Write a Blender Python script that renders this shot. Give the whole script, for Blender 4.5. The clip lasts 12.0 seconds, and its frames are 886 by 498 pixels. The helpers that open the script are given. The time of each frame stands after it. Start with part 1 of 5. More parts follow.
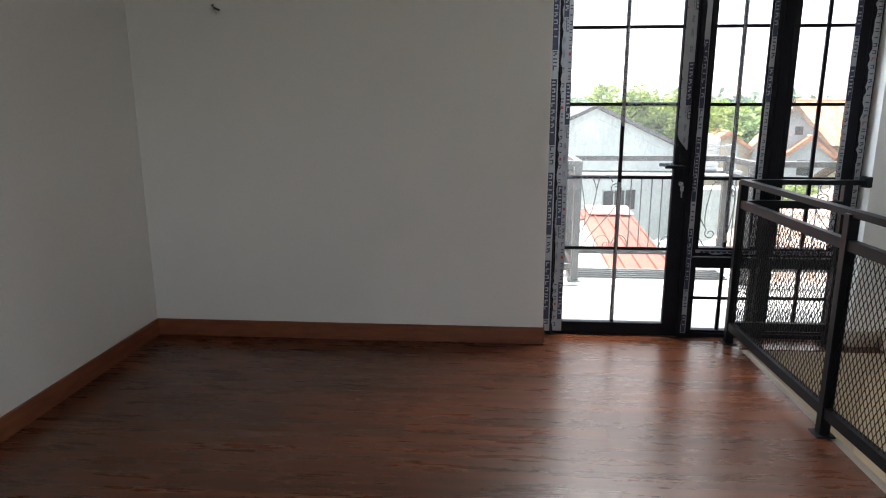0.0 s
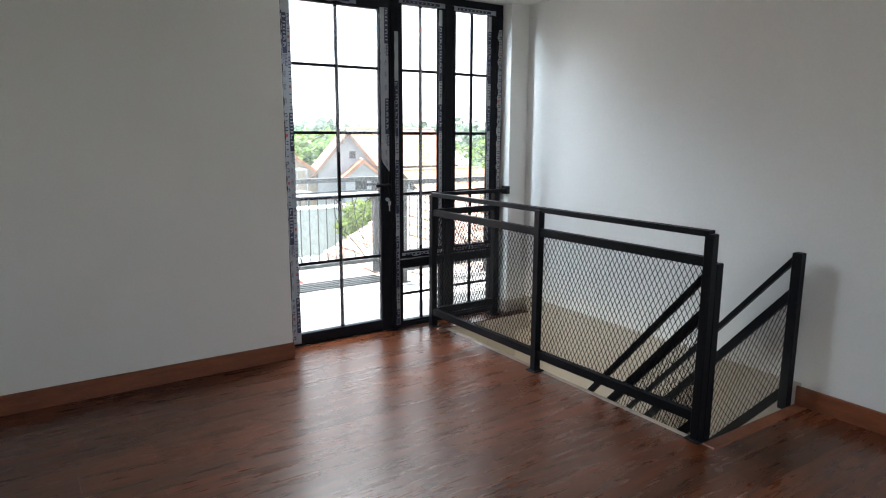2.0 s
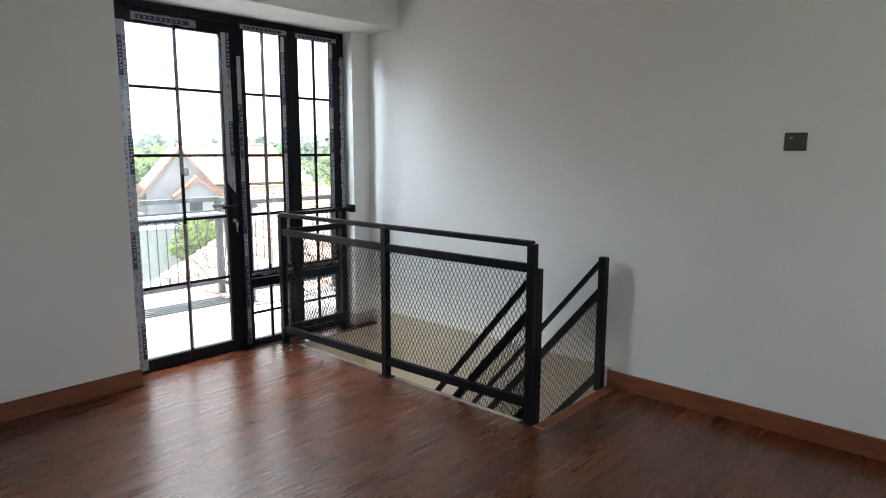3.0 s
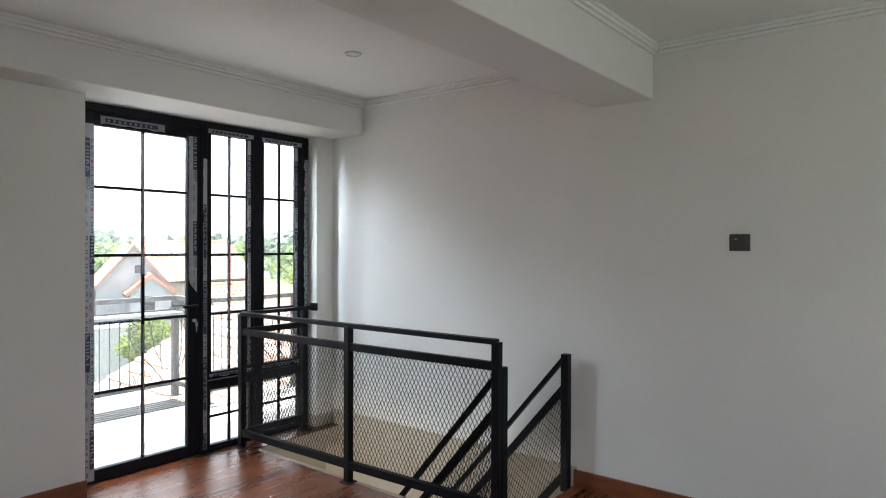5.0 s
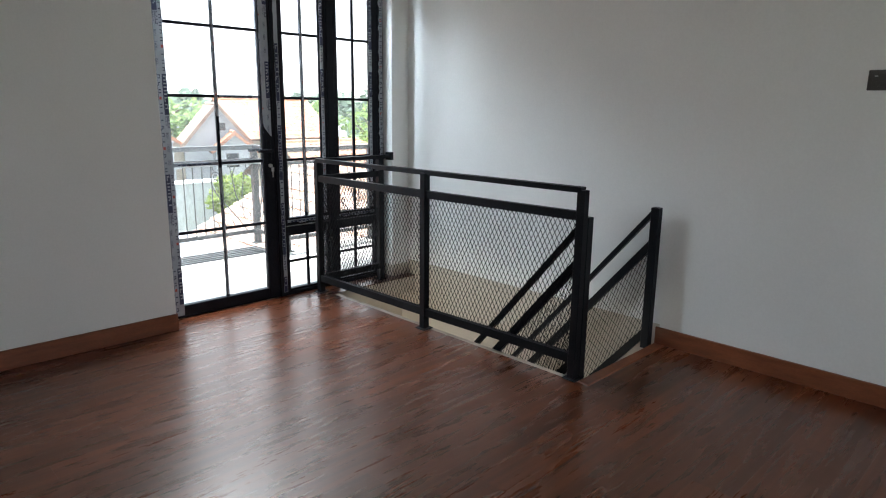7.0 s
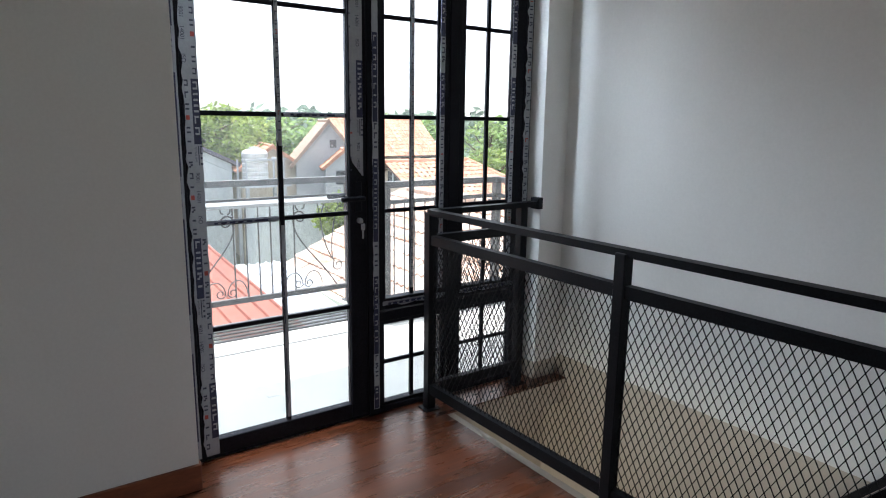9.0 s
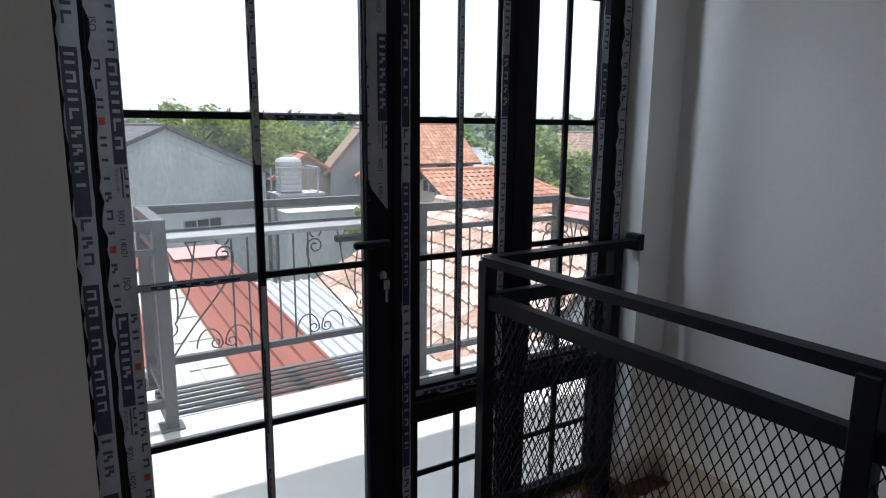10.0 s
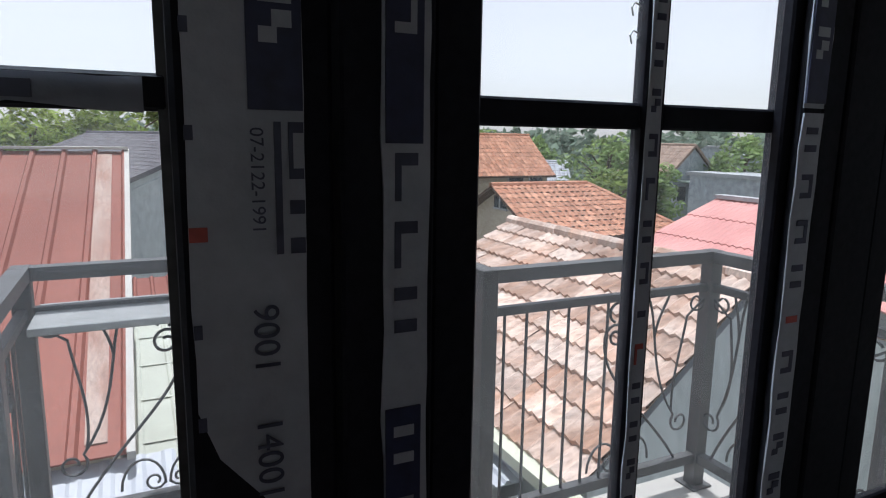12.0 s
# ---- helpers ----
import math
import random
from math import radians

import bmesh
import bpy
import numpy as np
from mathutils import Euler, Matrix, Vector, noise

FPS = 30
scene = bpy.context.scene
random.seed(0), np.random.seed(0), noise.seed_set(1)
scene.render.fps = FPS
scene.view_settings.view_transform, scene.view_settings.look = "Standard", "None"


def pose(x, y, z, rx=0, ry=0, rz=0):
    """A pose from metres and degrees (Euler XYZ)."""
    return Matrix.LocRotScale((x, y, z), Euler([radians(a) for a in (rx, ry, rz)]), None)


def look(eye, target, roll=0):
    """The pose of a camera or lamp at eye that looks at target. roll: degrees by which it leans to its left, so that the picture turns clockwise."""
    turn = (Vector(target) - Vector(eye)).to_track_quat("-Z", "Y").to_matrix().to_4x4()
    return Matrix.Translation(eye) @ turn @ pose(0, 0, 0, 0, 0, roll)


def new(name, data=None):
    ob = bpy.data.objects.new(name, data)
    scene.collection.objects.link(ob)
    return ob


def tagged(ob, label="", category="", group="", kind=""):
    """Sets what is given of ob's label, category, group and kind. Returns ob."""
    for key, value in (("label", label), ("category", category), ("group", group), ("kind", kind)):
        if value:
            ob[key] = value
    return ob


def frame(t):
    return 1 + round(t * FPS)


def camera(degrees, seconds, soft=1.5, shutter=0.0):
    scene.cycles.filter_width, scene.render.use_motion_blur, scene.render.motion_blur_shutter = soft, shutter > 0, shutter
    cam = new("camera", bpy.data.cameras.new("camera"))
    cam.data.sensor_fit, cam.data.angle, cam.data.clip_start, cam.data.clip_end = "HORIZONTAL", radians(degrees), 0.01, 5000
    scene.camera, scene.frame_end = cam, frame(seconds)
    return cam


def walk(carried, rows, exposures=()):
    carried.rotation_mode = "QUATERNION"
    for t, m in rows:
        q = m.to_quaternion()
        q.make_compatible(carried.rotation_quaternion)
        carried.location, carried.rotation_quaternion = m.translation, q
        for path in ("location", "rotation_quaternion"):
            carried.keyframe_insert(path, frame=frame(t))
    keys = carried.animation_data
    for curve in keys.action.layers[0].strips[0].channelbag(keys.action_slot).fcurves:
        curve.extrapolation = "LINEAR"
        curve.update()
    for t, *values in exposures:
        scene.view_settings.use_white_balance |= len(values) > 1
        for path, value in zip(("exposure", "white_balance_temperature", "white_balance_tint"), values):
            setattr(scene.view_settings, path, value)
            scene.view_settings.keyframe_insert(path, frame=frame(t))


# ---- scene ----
cam = camera(69.4, 12.0, soft=1.1)

PATH = [
    (0, (-1.196, -4.0, 1.453), (-1.348, -2.055, 1.016), -0.1),
    (0.5, (-1.464, -4.005, 1.441), (-1.163, -2.073, 1.023), 0.6),
    (1, (-1.784, -3.975, 1.422), (-1.205, -2.102, 1.027), 0.2),
    (1.5, (-2.091, -3.94, 1.448), (-1.289, -2.146, 1.077), 0.4),
    (2, (-2.291, -4.076, 1.461), (-1.196, -2.44, 1.104), 0.2),
    (2.5, (-2.363, -4.229, 1.492), (-1.049, -2.759, 1.158), 0.0),
    (3, (-2.481, -4.271, 1.512), (-1.018, -2.943, 1.202), 0.2),
    (3.5, (-2.524, -4.284, 1.594), (-0.991, -3.015, 1.391), -0.0),
    (3.7, (-2.541, -4.29, 1.623), (-1.009, -3.012, 1.491), 0.1),
    (4.5, (-2.546, -4.288, 1.565), (-0.996, -3.03, 1.605), 0.2),
    (5.3, (-2.543, -4.268, 1.503), (-0.971, -3.035, 1.408), 0.3),
    (5.5, (-2.542, -4.259, 1.474), (-0.975, -3.028, 1.301), 0.3),
    (6, (-2.545, -4.265, 1.442), (-1.021, -3.019, 1.09), 0.4),
    (6.5, (-2.507, -4.262, 1.454), (-1.046, -2.97, 1.011), 0.5),
    (7, (-2.401, -4.127, 1.409), (-1.025, -2.741, 0.975), 0.7),
    (8.8, (-1.539, -2.798, 1.452), (-0.405, -1.201, 1.048), 0.1),
    (9, (-1.429, -2.617, 1.437), (-0.295, -1.016, 1.048), 0.8),
    (9.5, (-1.17, -2.176, 1.426), (-0.117, -0.517, 1.053), 0.6),
    (10, (-0.919, -1.738, 1.431), (0.126, -0.073, 1.061), 0.5),
    (10.5, (-0.611, -1.285, 1.43), (0.38, 0.413, 1.063), 0.5),
    (11, (-0.393, -0.858, 1.446), (0.557, 0.866, 1.091), 0.3),
    (11.5, (-0.193, -0.552, 1.431), (0.673, 1.22, 1.098), 0.5),
    (12, (-0.117, -0.366, 1.438), (0.741, 1.408, 1.097), 0.9),
]
EXPOSURES = [(0, 2.85, 6450, 10), (0.6, 3.0, 6200, 8), (1, 3.05, 6150, 8), (3.5, 3.07, 6250, 8), (5.5, 3.08, 6350, 10), (6, 3.03, 6150, 8), (7.2, 2.98, 6150, 8),
             (8.8, 2.6, 6150, 10), (9.5, 1.92, 6100, 12), (10.5, 1.12, 6000, 14), (11, 1.10, 6000, 14), (12, 0.93, 6050, 14)]
walk(cam, [(t, look(e, g, r)) for t, e, g, r in PATH], EXPOSURES)

# ---- world and sun ----
SUN_ELEV, SUN_AZ = 79.0, 8.0      # degrees; azimuth from +y towards +x
world = bpy.data.worlds.new("world")
scene.world = world
world.use_nodes = True
wn = world.node_tree.nodes
sky = wn.new("ShaderNodeTexSky")
sky.sky_type = "NISHITA"
sky.sun_disc = False
sky.sun_elevation = radians(SUN_ELEV)
sky.sun_rotation = radians(SUN_AZ)
sky.dust_density = 1.0
sky.air_density = 1.0
sky.ozone_density = 1.0
haze = wn.new("ShaderNodeHueSaturation")       # thin white haze
haze.inputs["Saturation"].default_value = 0.20
world.node_tree.links.new(sky.outputs[0], haze.inputs["Color"])
world.node_tree.links.new(haze.outputs[0], wn["Background"].inputs[0])
wn["Background"].inputs[1].default_value = 0.092
sun = new("sun", bpy.data.lights.new("sun", "SUN"))
sun.data.energy = 2.5
sun.data.angle = radians(0.6)
sun.data.color = (1.0, 0.97, 0.94)
ce = math.cos(radians(SUN_ELEV))
to_sun = Vector((ce * math.sin(radians(SUN_AZ)), ce * math.cos(radians(SUN_AZ)), math.sin(radians(SUN_ELEV))))
sun.matrix_world = look(to_sun * 30, (0, 0, 0))


# unseen fill lamp added behind the viewer, in an invented opening
back_lamp = new("window_daylight", bpy.data.lights.new("window_daylight", "AREA"))
back_lamp.data.shape, back_lamp.data.size, back_lamp.data.size_y = "RECTANGLE", 2.1, 1.2
back_lamp.data.energy, back_lamp.data.color = 1.7, (0.86, 0.94, 1.0)
back_lamp.matrix_world = look((-1.1, -6.62, 1.45), (-1.1, 0, 4.0))

# added lamp, out of view above the balcony opening, boosting the sky's light
head = new("sky_daylight", bpy.data.lights.new("sky_daylight", "AREA"))
head.data.shape, head.data.size, head.data.size_y = "RECTANGLE", 1.8, 0.4
head.data.energy, head.data.color = 33.0, (0.78, 0.90, 1.0)
head.matrix_world = look((-0.15, 0.32, 2.62), (-0.8, -1.1, 0.0))

# unseen fill lamp added in the storey below, brightening the stairwell wall
low = new("lower_daylight", bpy.data.lights.new("lower_daylight", "AREA"))
low.data.shape, low.data.size, low.data.size_y = "RECTANGLE", 2.0, 1.2
low.data.energy, low.data.color = 5.5, (1.0, 0.91, 0.79)
low.matrix_world = look((-2.3, -1.7, -1.65), (1.2, -1.3, -0.5))

# ---- materials ----


def material(name, col, rough=0.6, col2=None, scale=4.0, fine=60.0, mix=0.5, bump=0.15, metal=0.0, stretch=(1, 1, 1),
             random_by=None, spread=0.25, spec=0.5, fine_mix=0.25):
    """Base colour between two tones by noise at two scales, with roughness variation and fine relief."""
    m = bpy.data.materials.new(name)
    m.use_nodes = True
    t = m.node_tree
    n, ln = t.nodes, t.links
    b = n["Principled BSDF"]
    b.inputs["Metallic"].default_value = metal
    b.inputs["Specular IOR Level"].default_value = spec
    co = n.new("ShaderNodeTexCoord")
    mp = n.new("ShaderNodeMapping")
    mp.inputs["Scale"].default_value = stretch
    ln.new(co.outputs["Object"], mp.inputs["Vector"])
    src = mp.outputs[0]
    info = None
    if random_by:
        info = n.new("ShaderNodeObjectInfo" if random_by == "object" else "ShaderNodeNewGeometry")
        rnd = info.outputs["Random" if random_by == "object" else "Random Per Island"]
        off = n.new("ShaderNodeVectorMath")
        off.operation = "ADD"
        mul = n.new("ShaderNodeMath")
        mul.operation = "MULTIPLY"
        mul.inputs[1].default_value = 37.0
        ln.new(rnd, mul.inputs[0])
        ln.new(src, off.inputs[0])
        ln.new(mul.outputs[0], off.inputs[1])
        src = off.outputs[0]
    n1 = n.new("ShaderNodeTexNoise")
    n1.inputs["Scale"].default_value = scale
    n1.inputs["Detail"].default_value = 5
    n2 = n.new("ShaderNodeTexNoise")
    n2.inputs["Scale"].default_value = fine
    n2.inputs["Detail"].default_value = 3
    ln.new(src, n1.inputs["Vector"])
    ln.new(src, n2.inputs["Vector"])
    ramp = n.new("ShaderNodeMapRange")
    ramp.inputs["From Min"].default_value = 0.35
    ramp.inputs["From Max"].default_value = 0.65
    ln.new(n1.outputs["Fac"], ramp.inputs["Value"])
    c2 = col2 or tuple(c * 0.8 for c in col)
    mixn = n.new("ShaderNodeMix")
    mixn.data_type = "RGBA"
    mixn.inputs[6].default_value = (*col, 1)
    mixn.inputs[7].default_value = (*c2, 1)
    f = n.new("ShaderNodeMath")
    f.operation = "MULTIPLY"
    f.inputs[1].default_value = mix
    ln.new(ramp.outputs[0], f.inputs[0])
    ln.new(f.outputs[0], mixn.inputs[0])
    hsv = n.new("ShaderNodeHueSaturation")
    ln.new(mixn.outputs[2], hsv.inputs["Color"])
    val = n.new("ShaderNodeMapRange")
    val.inputs["From Min"].default_value, val.inputs["From Max"].default_value = 0.3, 0.7
    val.inputs["To Min"].default_value, val.inputs["To Max"].default_value = 1 - fine_mix, 1 + fine_mix
    ln.new(n2.outputs["Fac"], val.inputs["Value"])
    last = val.outputs[0]
    if random_by:
        rr = n.new("ShaderNodeMapRange")
        rr.inputs["To Min"].default_value, rr.inputs["To Max"].default_value = 1 - spread, 1 + spread
        ln.new(rnd, rr.inputs["Value"])
        mm = n.new("ShaderNodeMath")
        mm.operation = "MULTIPLY"
        ln.new(last, mm.inputs[0])
        ln.new(rr.outputs[0], mm.inputs[1])
        last = mm.outputs[0]
    ln.new(last, hsv.inputs["Value"])
    ln.new(hsv.outputs[0], b.inputs["Base Color"])
    rg = n.new("ShaderNodeMapRange")
    rg.inputs["To Min"].default_value, rg.inputs["To Max"].default_value = rough - 0.08, min(1, rough + 0.08)
    ln.new(n1.outputs["Fac"], rg.inputs["Value"])
    ln.new(rg.outputs[0], b.inputs["Roughness"])
    if bump:
        bp = n.new("ShaderNodeBump")
        bp.inputs["Strength"].default_value = bump
        bp.inputs["Distance"].default_value = 0.004
        ln.new(n2.outputs["Fac"], bp.inputs["Height"])
        ln.new(bp.outputs[0], b.inputs["Normal"])
    return m


WHITE = material("white_wall_paint", (0.80, 0.79, 0.77), 0.75, (0.74, 0.73, 0.71), 1.2, 90, 0.6, 0.12, fine_mix=0.02)
CEIL = material("ceiling_paint", (0.86, 0.86, 0.84), 0.8, (0.82, 0.82, 0.80), 1.0, 70, 0.5, 0.06, fine_mix=0.02)
CREAM = material("cream_wall_paint", (0.54, 0.475, 0.40), 0.75, (0.49, 0.43, 0.36), 1.5, 80, 0.6, 0.12, fine_mix=0.03)
PLANK = material("vinyl_plank_wood", (0.106, 0.0272, 0.0085), 0.30, (0.060, 0.0143, 0.0044), 2.0, 5.0, 0.75, 0.0,
                 stretch=(0.30, 8.0, 1.0), random_by="object", spread=0.22, fine_mix=0.20, spec=0.95)
pn, pl = PLANK.node_tree.nodes, PLANK.node_tree.links
pb = pn["Principled BSDF"]
pb.inputs["Specular Tint"].default_value = (1.0, 0.82, 0.70, 1)
pos, pmap, smudge, band = (pn.new("ShaderNodeNewGeometry"), pn.new("ShaderNodeMapping"), pn.new("ShaderNodeTexNoise"), pn.new("ShaderNodeMapRange"))
pmap.inputs["Scale"].default_value = (0.6, 4.5, 1)
smudge.inputs["Scale"].default_value, smudge.inputs["Detail"].default_value, smudge.inputs["Roughness"].default_value = 4.0, 10, 0.70
band.inputs["From Min"].default_value, band.inputs["From Max"].default_value = 0.35, 0.68
band.inputs["To Min"].default_value, band.inputs["To Max"].default_value = 0.24, 0.34
pl.new(pos.outputs["Position"], pmap.inputs["Vector"])
pl.new(pmap.outputs[0], smudge.inputs["Vector"])
pl.new(smudge.outputs["Fac"], band.inputs["Value"])
pl.new(band.outputs[0], pb.inputs["Roughness"])
# embossed wood grain, long along the boards
gmap, grain, emboss = pn.new("ShaderNodeMapping"), pn.new("ShaderNodeTexNoise"), pn.new("ShaderNodeBump")
gmap.inputs["Scale"].default_value = (0.45, 24.0, 1)
grain.inputs["Scale"].default_value, grain.inputs["Detail"].default_value, grain.inputs["Roughness"].default_value = 2.4, 4, 0.5
emboss.inputs["Strength"].default_value, emboss.inputs["Distance"].default_value = 0.10, 0.004
pl.new(pos.outputs["Position"], gmap.inputs["Vector"])
pl.new(gmap.outputs[0], grain.inputs["Vector"])
pl.new(grain.outputs["Fac"], emboss.inputs["Height"])
pl.new(emboss.outputs[0], pb.inputs["Normal"])
# scuffs: pale dusty rubbed patches
smap, scuff, sband, smix = pn.new("ShaderNodeMapping"), pn.new("ShaderNodeTexNoise"), pn.new("ShaderNodeMapRange"), pn.new("ShaderNodeMix")
smap.inputs["Scale"].default_value = (1.3, 3.4, 1)
scuff.inputs["Scale"].default_value, scuff.inputs["Detail"].default_value, scuff.inputs["Roughness"].default_value = 1.7, 10, 0.7
sband.inputs["From Min"].default_value, sband.inputs["From Max"].default_value, sband.inputs["To Max"].default_value = 0.63, 0.80, 0.35
smix.data_type = "RGBA"
smix.inputs[7].default_value = (0.24, 0.11, 0.065, 1)
pl.new(pos.outputs["Position"], smap.inputs["Vector"])
pl.new(smap.outputs[0], scuff.inputs["Vector"])
pl.new(scuff.outputs["Fac"], sband.inputs["Value"])
pl.new(sband.outputs[0], smix.inputs[0])
pl.new(pn["Hue/Saturation/Value"].outputs[0], smix.inputs[6])
pl.new(smix.outputs[2], pb.inputs["Base Color"])
SKIRT = material("skirting_wood", (0.235, 0.075, 0.032), 0.45, (0.155, 0.046, 0.020), 5, 60, 0.8, 0.06, stretch=(1, 1, 6), fine_mix=0.12)
BLACK = material("black_aluminium", (0.010, 0.010, 0.014), 0.55, (0.014, 0.014, 0.018), 6, 120, 0.6, 0.05, spec=0.10)
STEEL = material("black_painted_steel", (0.0055, 0.006, 0.008), 0.5, (0.009, 0.010, 0.013), 8, 140, 0.6, 0.12, spec=0.16)
RAILGREY = material("grey_painted_iron", (0.072, 0.075, 0.076), 0.5, (0.05, 0.05, 0.05), 9, 120, 0.7, 0.15)
DUSTY = material("dusty_grey_metal", (0.27, 0.28, 0.28), 0.65, (0.20, 0.21, 0.21), 5, 60, 0.8, 0.1, fine_mix=0.08)
TILEFLOOR = material("pale_balcony_floor", (0.42, 0.41, 0.38), 0.6, (0.38, 0.37, 0.34), 2.5, 60, 0.7, 0.12, fine_mix=0.05)
TAPE = material("tape_film", (0.37, 0.385, 0.42), 0.35, (0.29, 0.305, 0.34), 9, 80, 0.6, 0.35, fine_mix=0.06)
NAVY = material("navy_print", (0.018, 0.022, 0.06), 0.4, (0.03, 0.035, 0.08), 9, 80, 0.5, 0.1)
RED = material("red_print", (0.42, 0.07, 0.05), 0.5, None, 9, 80, 0.4, 0.05)
PRINT = material("dark_print", (0.05, 0.055, 0.09), 0.5, None, 9, 80, 0.4, 0.05)
CHROME = material("brushed_steel", (0.55, 0.55, 0.56), 0.3, None, 20, 200, 0.3, 0.05, metal=1.0)
SWITCH = material("dark_switch_plastic", (0.055, 0.05, 0.047), 0.4, (0.07, 0.065, 0.06), 20, 200, 0.4, 0.04)
LAMPM = material("lamp_white_plastic", (0.7, 0.7, 0.68), 0.4, None, 10, 100, 0.3, 0.02)
REDROOF = material("red_metal_sheet", (0.255, 0.080, 0.053), 0.6, (0.18, 0.055, 0.038), 0.9, 30, 0.8, 0.12, spec=0.25, stretch=(1, 0.35, 1), fine_mix=0.10)
WORN = material("worn_metal", (0.36, 0.27, 0.22), 0.6, (0.26, 0.13, 0.09), 2.2, 20, 1.0, 0.1, stretch=(2, 0.6, 1), fine_mix=0.2)
PINKROOF = material("pink_corrugated_sheet", (0.62, 0.30, 0.27), 0.65, (0.52, 0.22, 0.2), 0.8, 20, 0.8, 0.15, fine_mix=0.08)
GREENSHEET = material("pale_green_sheet", (0.46, 0.49, 0.42), 0.5, (0.37, 0.39, 0.33), 1.5, 20, 0.8, 0.12, fine_mix=0.08)
ZINC = material("zinc_sheet", (0.44, 0.47, 0.51), 0.5, (0.32, 0.34, 0.38), 1.2, 30, 0.8, 0.12, fine_mix=0.08)
FASCIA = material("pale_green_paint", (0.56, 0.58, 0.46), 0.7, (0.46, 0.48, 0.38), 2.0, 20, 0.7, 0.1, fine_mix=0.06)
TILEORANGE = material("clay_roof_tile", (0.52, 0.27, 0.17), 0.85, (0.36, 0.155, 0.09), 1.4, 9, 0.9, 0.3, random_by="island", spread=0.22, fine_mix=0.25)
TILEPINK = material("weathered_tile_sheet", (0.61, 0.50, 0.43), 0.7, (0.33, 0.165, 0.09), 1.1, 14, 0.80, 0.2, random_by="object", spread=0.26,
                    stretch=(0.5, 1.6, 1), fine_mix=0.3)
TILEBROWN = material("brown_roof_tile", (0.36, 0.27, 0.21), 0.85, (0.25, 0.17, 0.13), 1.2, 9, 0.9, 0.3, random_by="island", spread=0.2, fine_mix=0.2)
TILEDARK = material("dark_grey_tile", (0.13, 0.125, 0.14), 0.8, (0.085, 0.08, 0.09), 1.2, 12, 0.8, 0.3, random_by="island", spread=0.2)
TILEGREEN = material("green_glazed_tile", (0.22, 0.28, 0.24), 0.6, (0.16, 0.21, 0.18), 1.2, 12, 0.8, 0.2, random_by="island", spread=0.2)
BLUEWALL = material("blue_grey_render", (0.52, 0.565, 0.59), 0.9, (0.40, 0.44, 0.465), 0.7, 7, 0.85, 0.3, stretch=(1, 1, 0.5), fine_mix=0.14)
BEIGEWALL = material("beige_house_wall", (0.46, 0.41, 0.33), 0.9, (0.36, 0.31, 0.25), 0.8, 8, 0.8, 0.3, fine_mix=0.12)
GREYWALL = material("grey_house_wall", (0.40, 0.42, 0.44), 0.9, (0.30, 0.32, 0.34), 0.8, 8, 0.8, 0.3, fine_mix=0.12)
BROWNWOOD = material("brown_eaves_wood", (0.10, 0.065, 0.045), 0.8, None, 3, 30, 0.6, 0.2)
DARKHOLE = material("dark_window_pane", (0.03, 0.035, 0.04), 0.25, None, 3, 30, 0.4, 0.02)
TANKSTEEL = material("stainless_tank", (0.62, 0.63, 0.65), 0.35, (0.5, 0.5, 0.52), 6, 50, 0.5, 0.05, metal=0.7)
TANKORANGE = material("orange_plastic_tank", (0.6, 0.25, 0.16), 0.6, None, 6, 50, 0.4, 0.05)
LEAF = material("leaf_green", (0.27, 0.37, 0.14), 0.65, (0.17, 0.26, 0.09), 0.6, 5, 0.9, 0.0, random_by="island", spread=0.5, fine_mix=0.2)
LEAFPALE = material("leaf_pale_green", (0.27, 0.34, 0.09), 0.65, (0.16, 0.235, 0.055), 0.6, 5, 0.9, 0.0, random_by="island", spread=0.5, fine_mix=0.2)
# LEAFFAR: distance haze is put into the greyer green
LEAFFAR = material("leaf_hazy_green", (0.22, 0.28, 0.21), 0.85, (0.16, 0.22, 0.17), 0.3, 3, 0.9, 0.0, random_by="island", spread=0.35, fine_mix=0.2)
for lm in (LEAF, LEAFPALE, LEAFFAR):
    ln_, ll = lm.node_tree.nodes, lm.node_tree.links
    thin, both = ln_.new("ShaderNodeBsdfTranslucent"), ln_.new("ShaderNodeMixShader")
    both.inputs[0].default_value = 0.5
    ll.new(ln_["Hue/Saturation/Value"].outputs[0], thin.inputs["Color"])
    ll.new(ln_["Principled BSDF"].outputs[0], both.inputs[1])
    ll.new(thin.outputs[0], both.inputs[2])
    ll.new(both.outputs[0], ln_["Material Output"].inputs["Surface"])
BARK = material("bark", (0.11, 0.08, 0.055), 0.9, None, 3, 20, 0.6, 0.4)
EARTH = material("ground_earth", (0.22, 0.21, 0.17), 0.95, (0.12, 0.16, 0.08), 0.05, 2, 0.9, 0.2, fine_mix=0.2)
# pale bluish grey with the haze of distance painted in
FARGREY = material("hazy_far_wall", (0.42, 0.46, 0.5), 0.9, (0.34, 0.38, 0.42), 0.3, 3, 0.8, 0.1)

GLASS = bpy.data.materials.new("window_glass")
GLASS.use_nodes = True
gn, gl = GLASS.node_tree.nodes, GLASS.node_tree.links
gn.remove(gn["Principled BSDF"])
tr, gs, lw, mx = (gn.new("ShaderNodeBsdfTransparent"), gn.new("ShaderNodeBsdfGlossy"), gn.new("ShaderNodeLayerWeight"), gn.new("ShaderNodeMixShader"))
pw, ad = gn.new("ShaderNodeMath"), gn.new("ShaderNodeMath")
pw.operation, ad.operation = "POWER", "MULTIPLY_ADD"
pw.inputs[1].default_value = 5.0
ad.inputs[1].default_value, ad.inputs[2].default_value = 0.6, 0.025
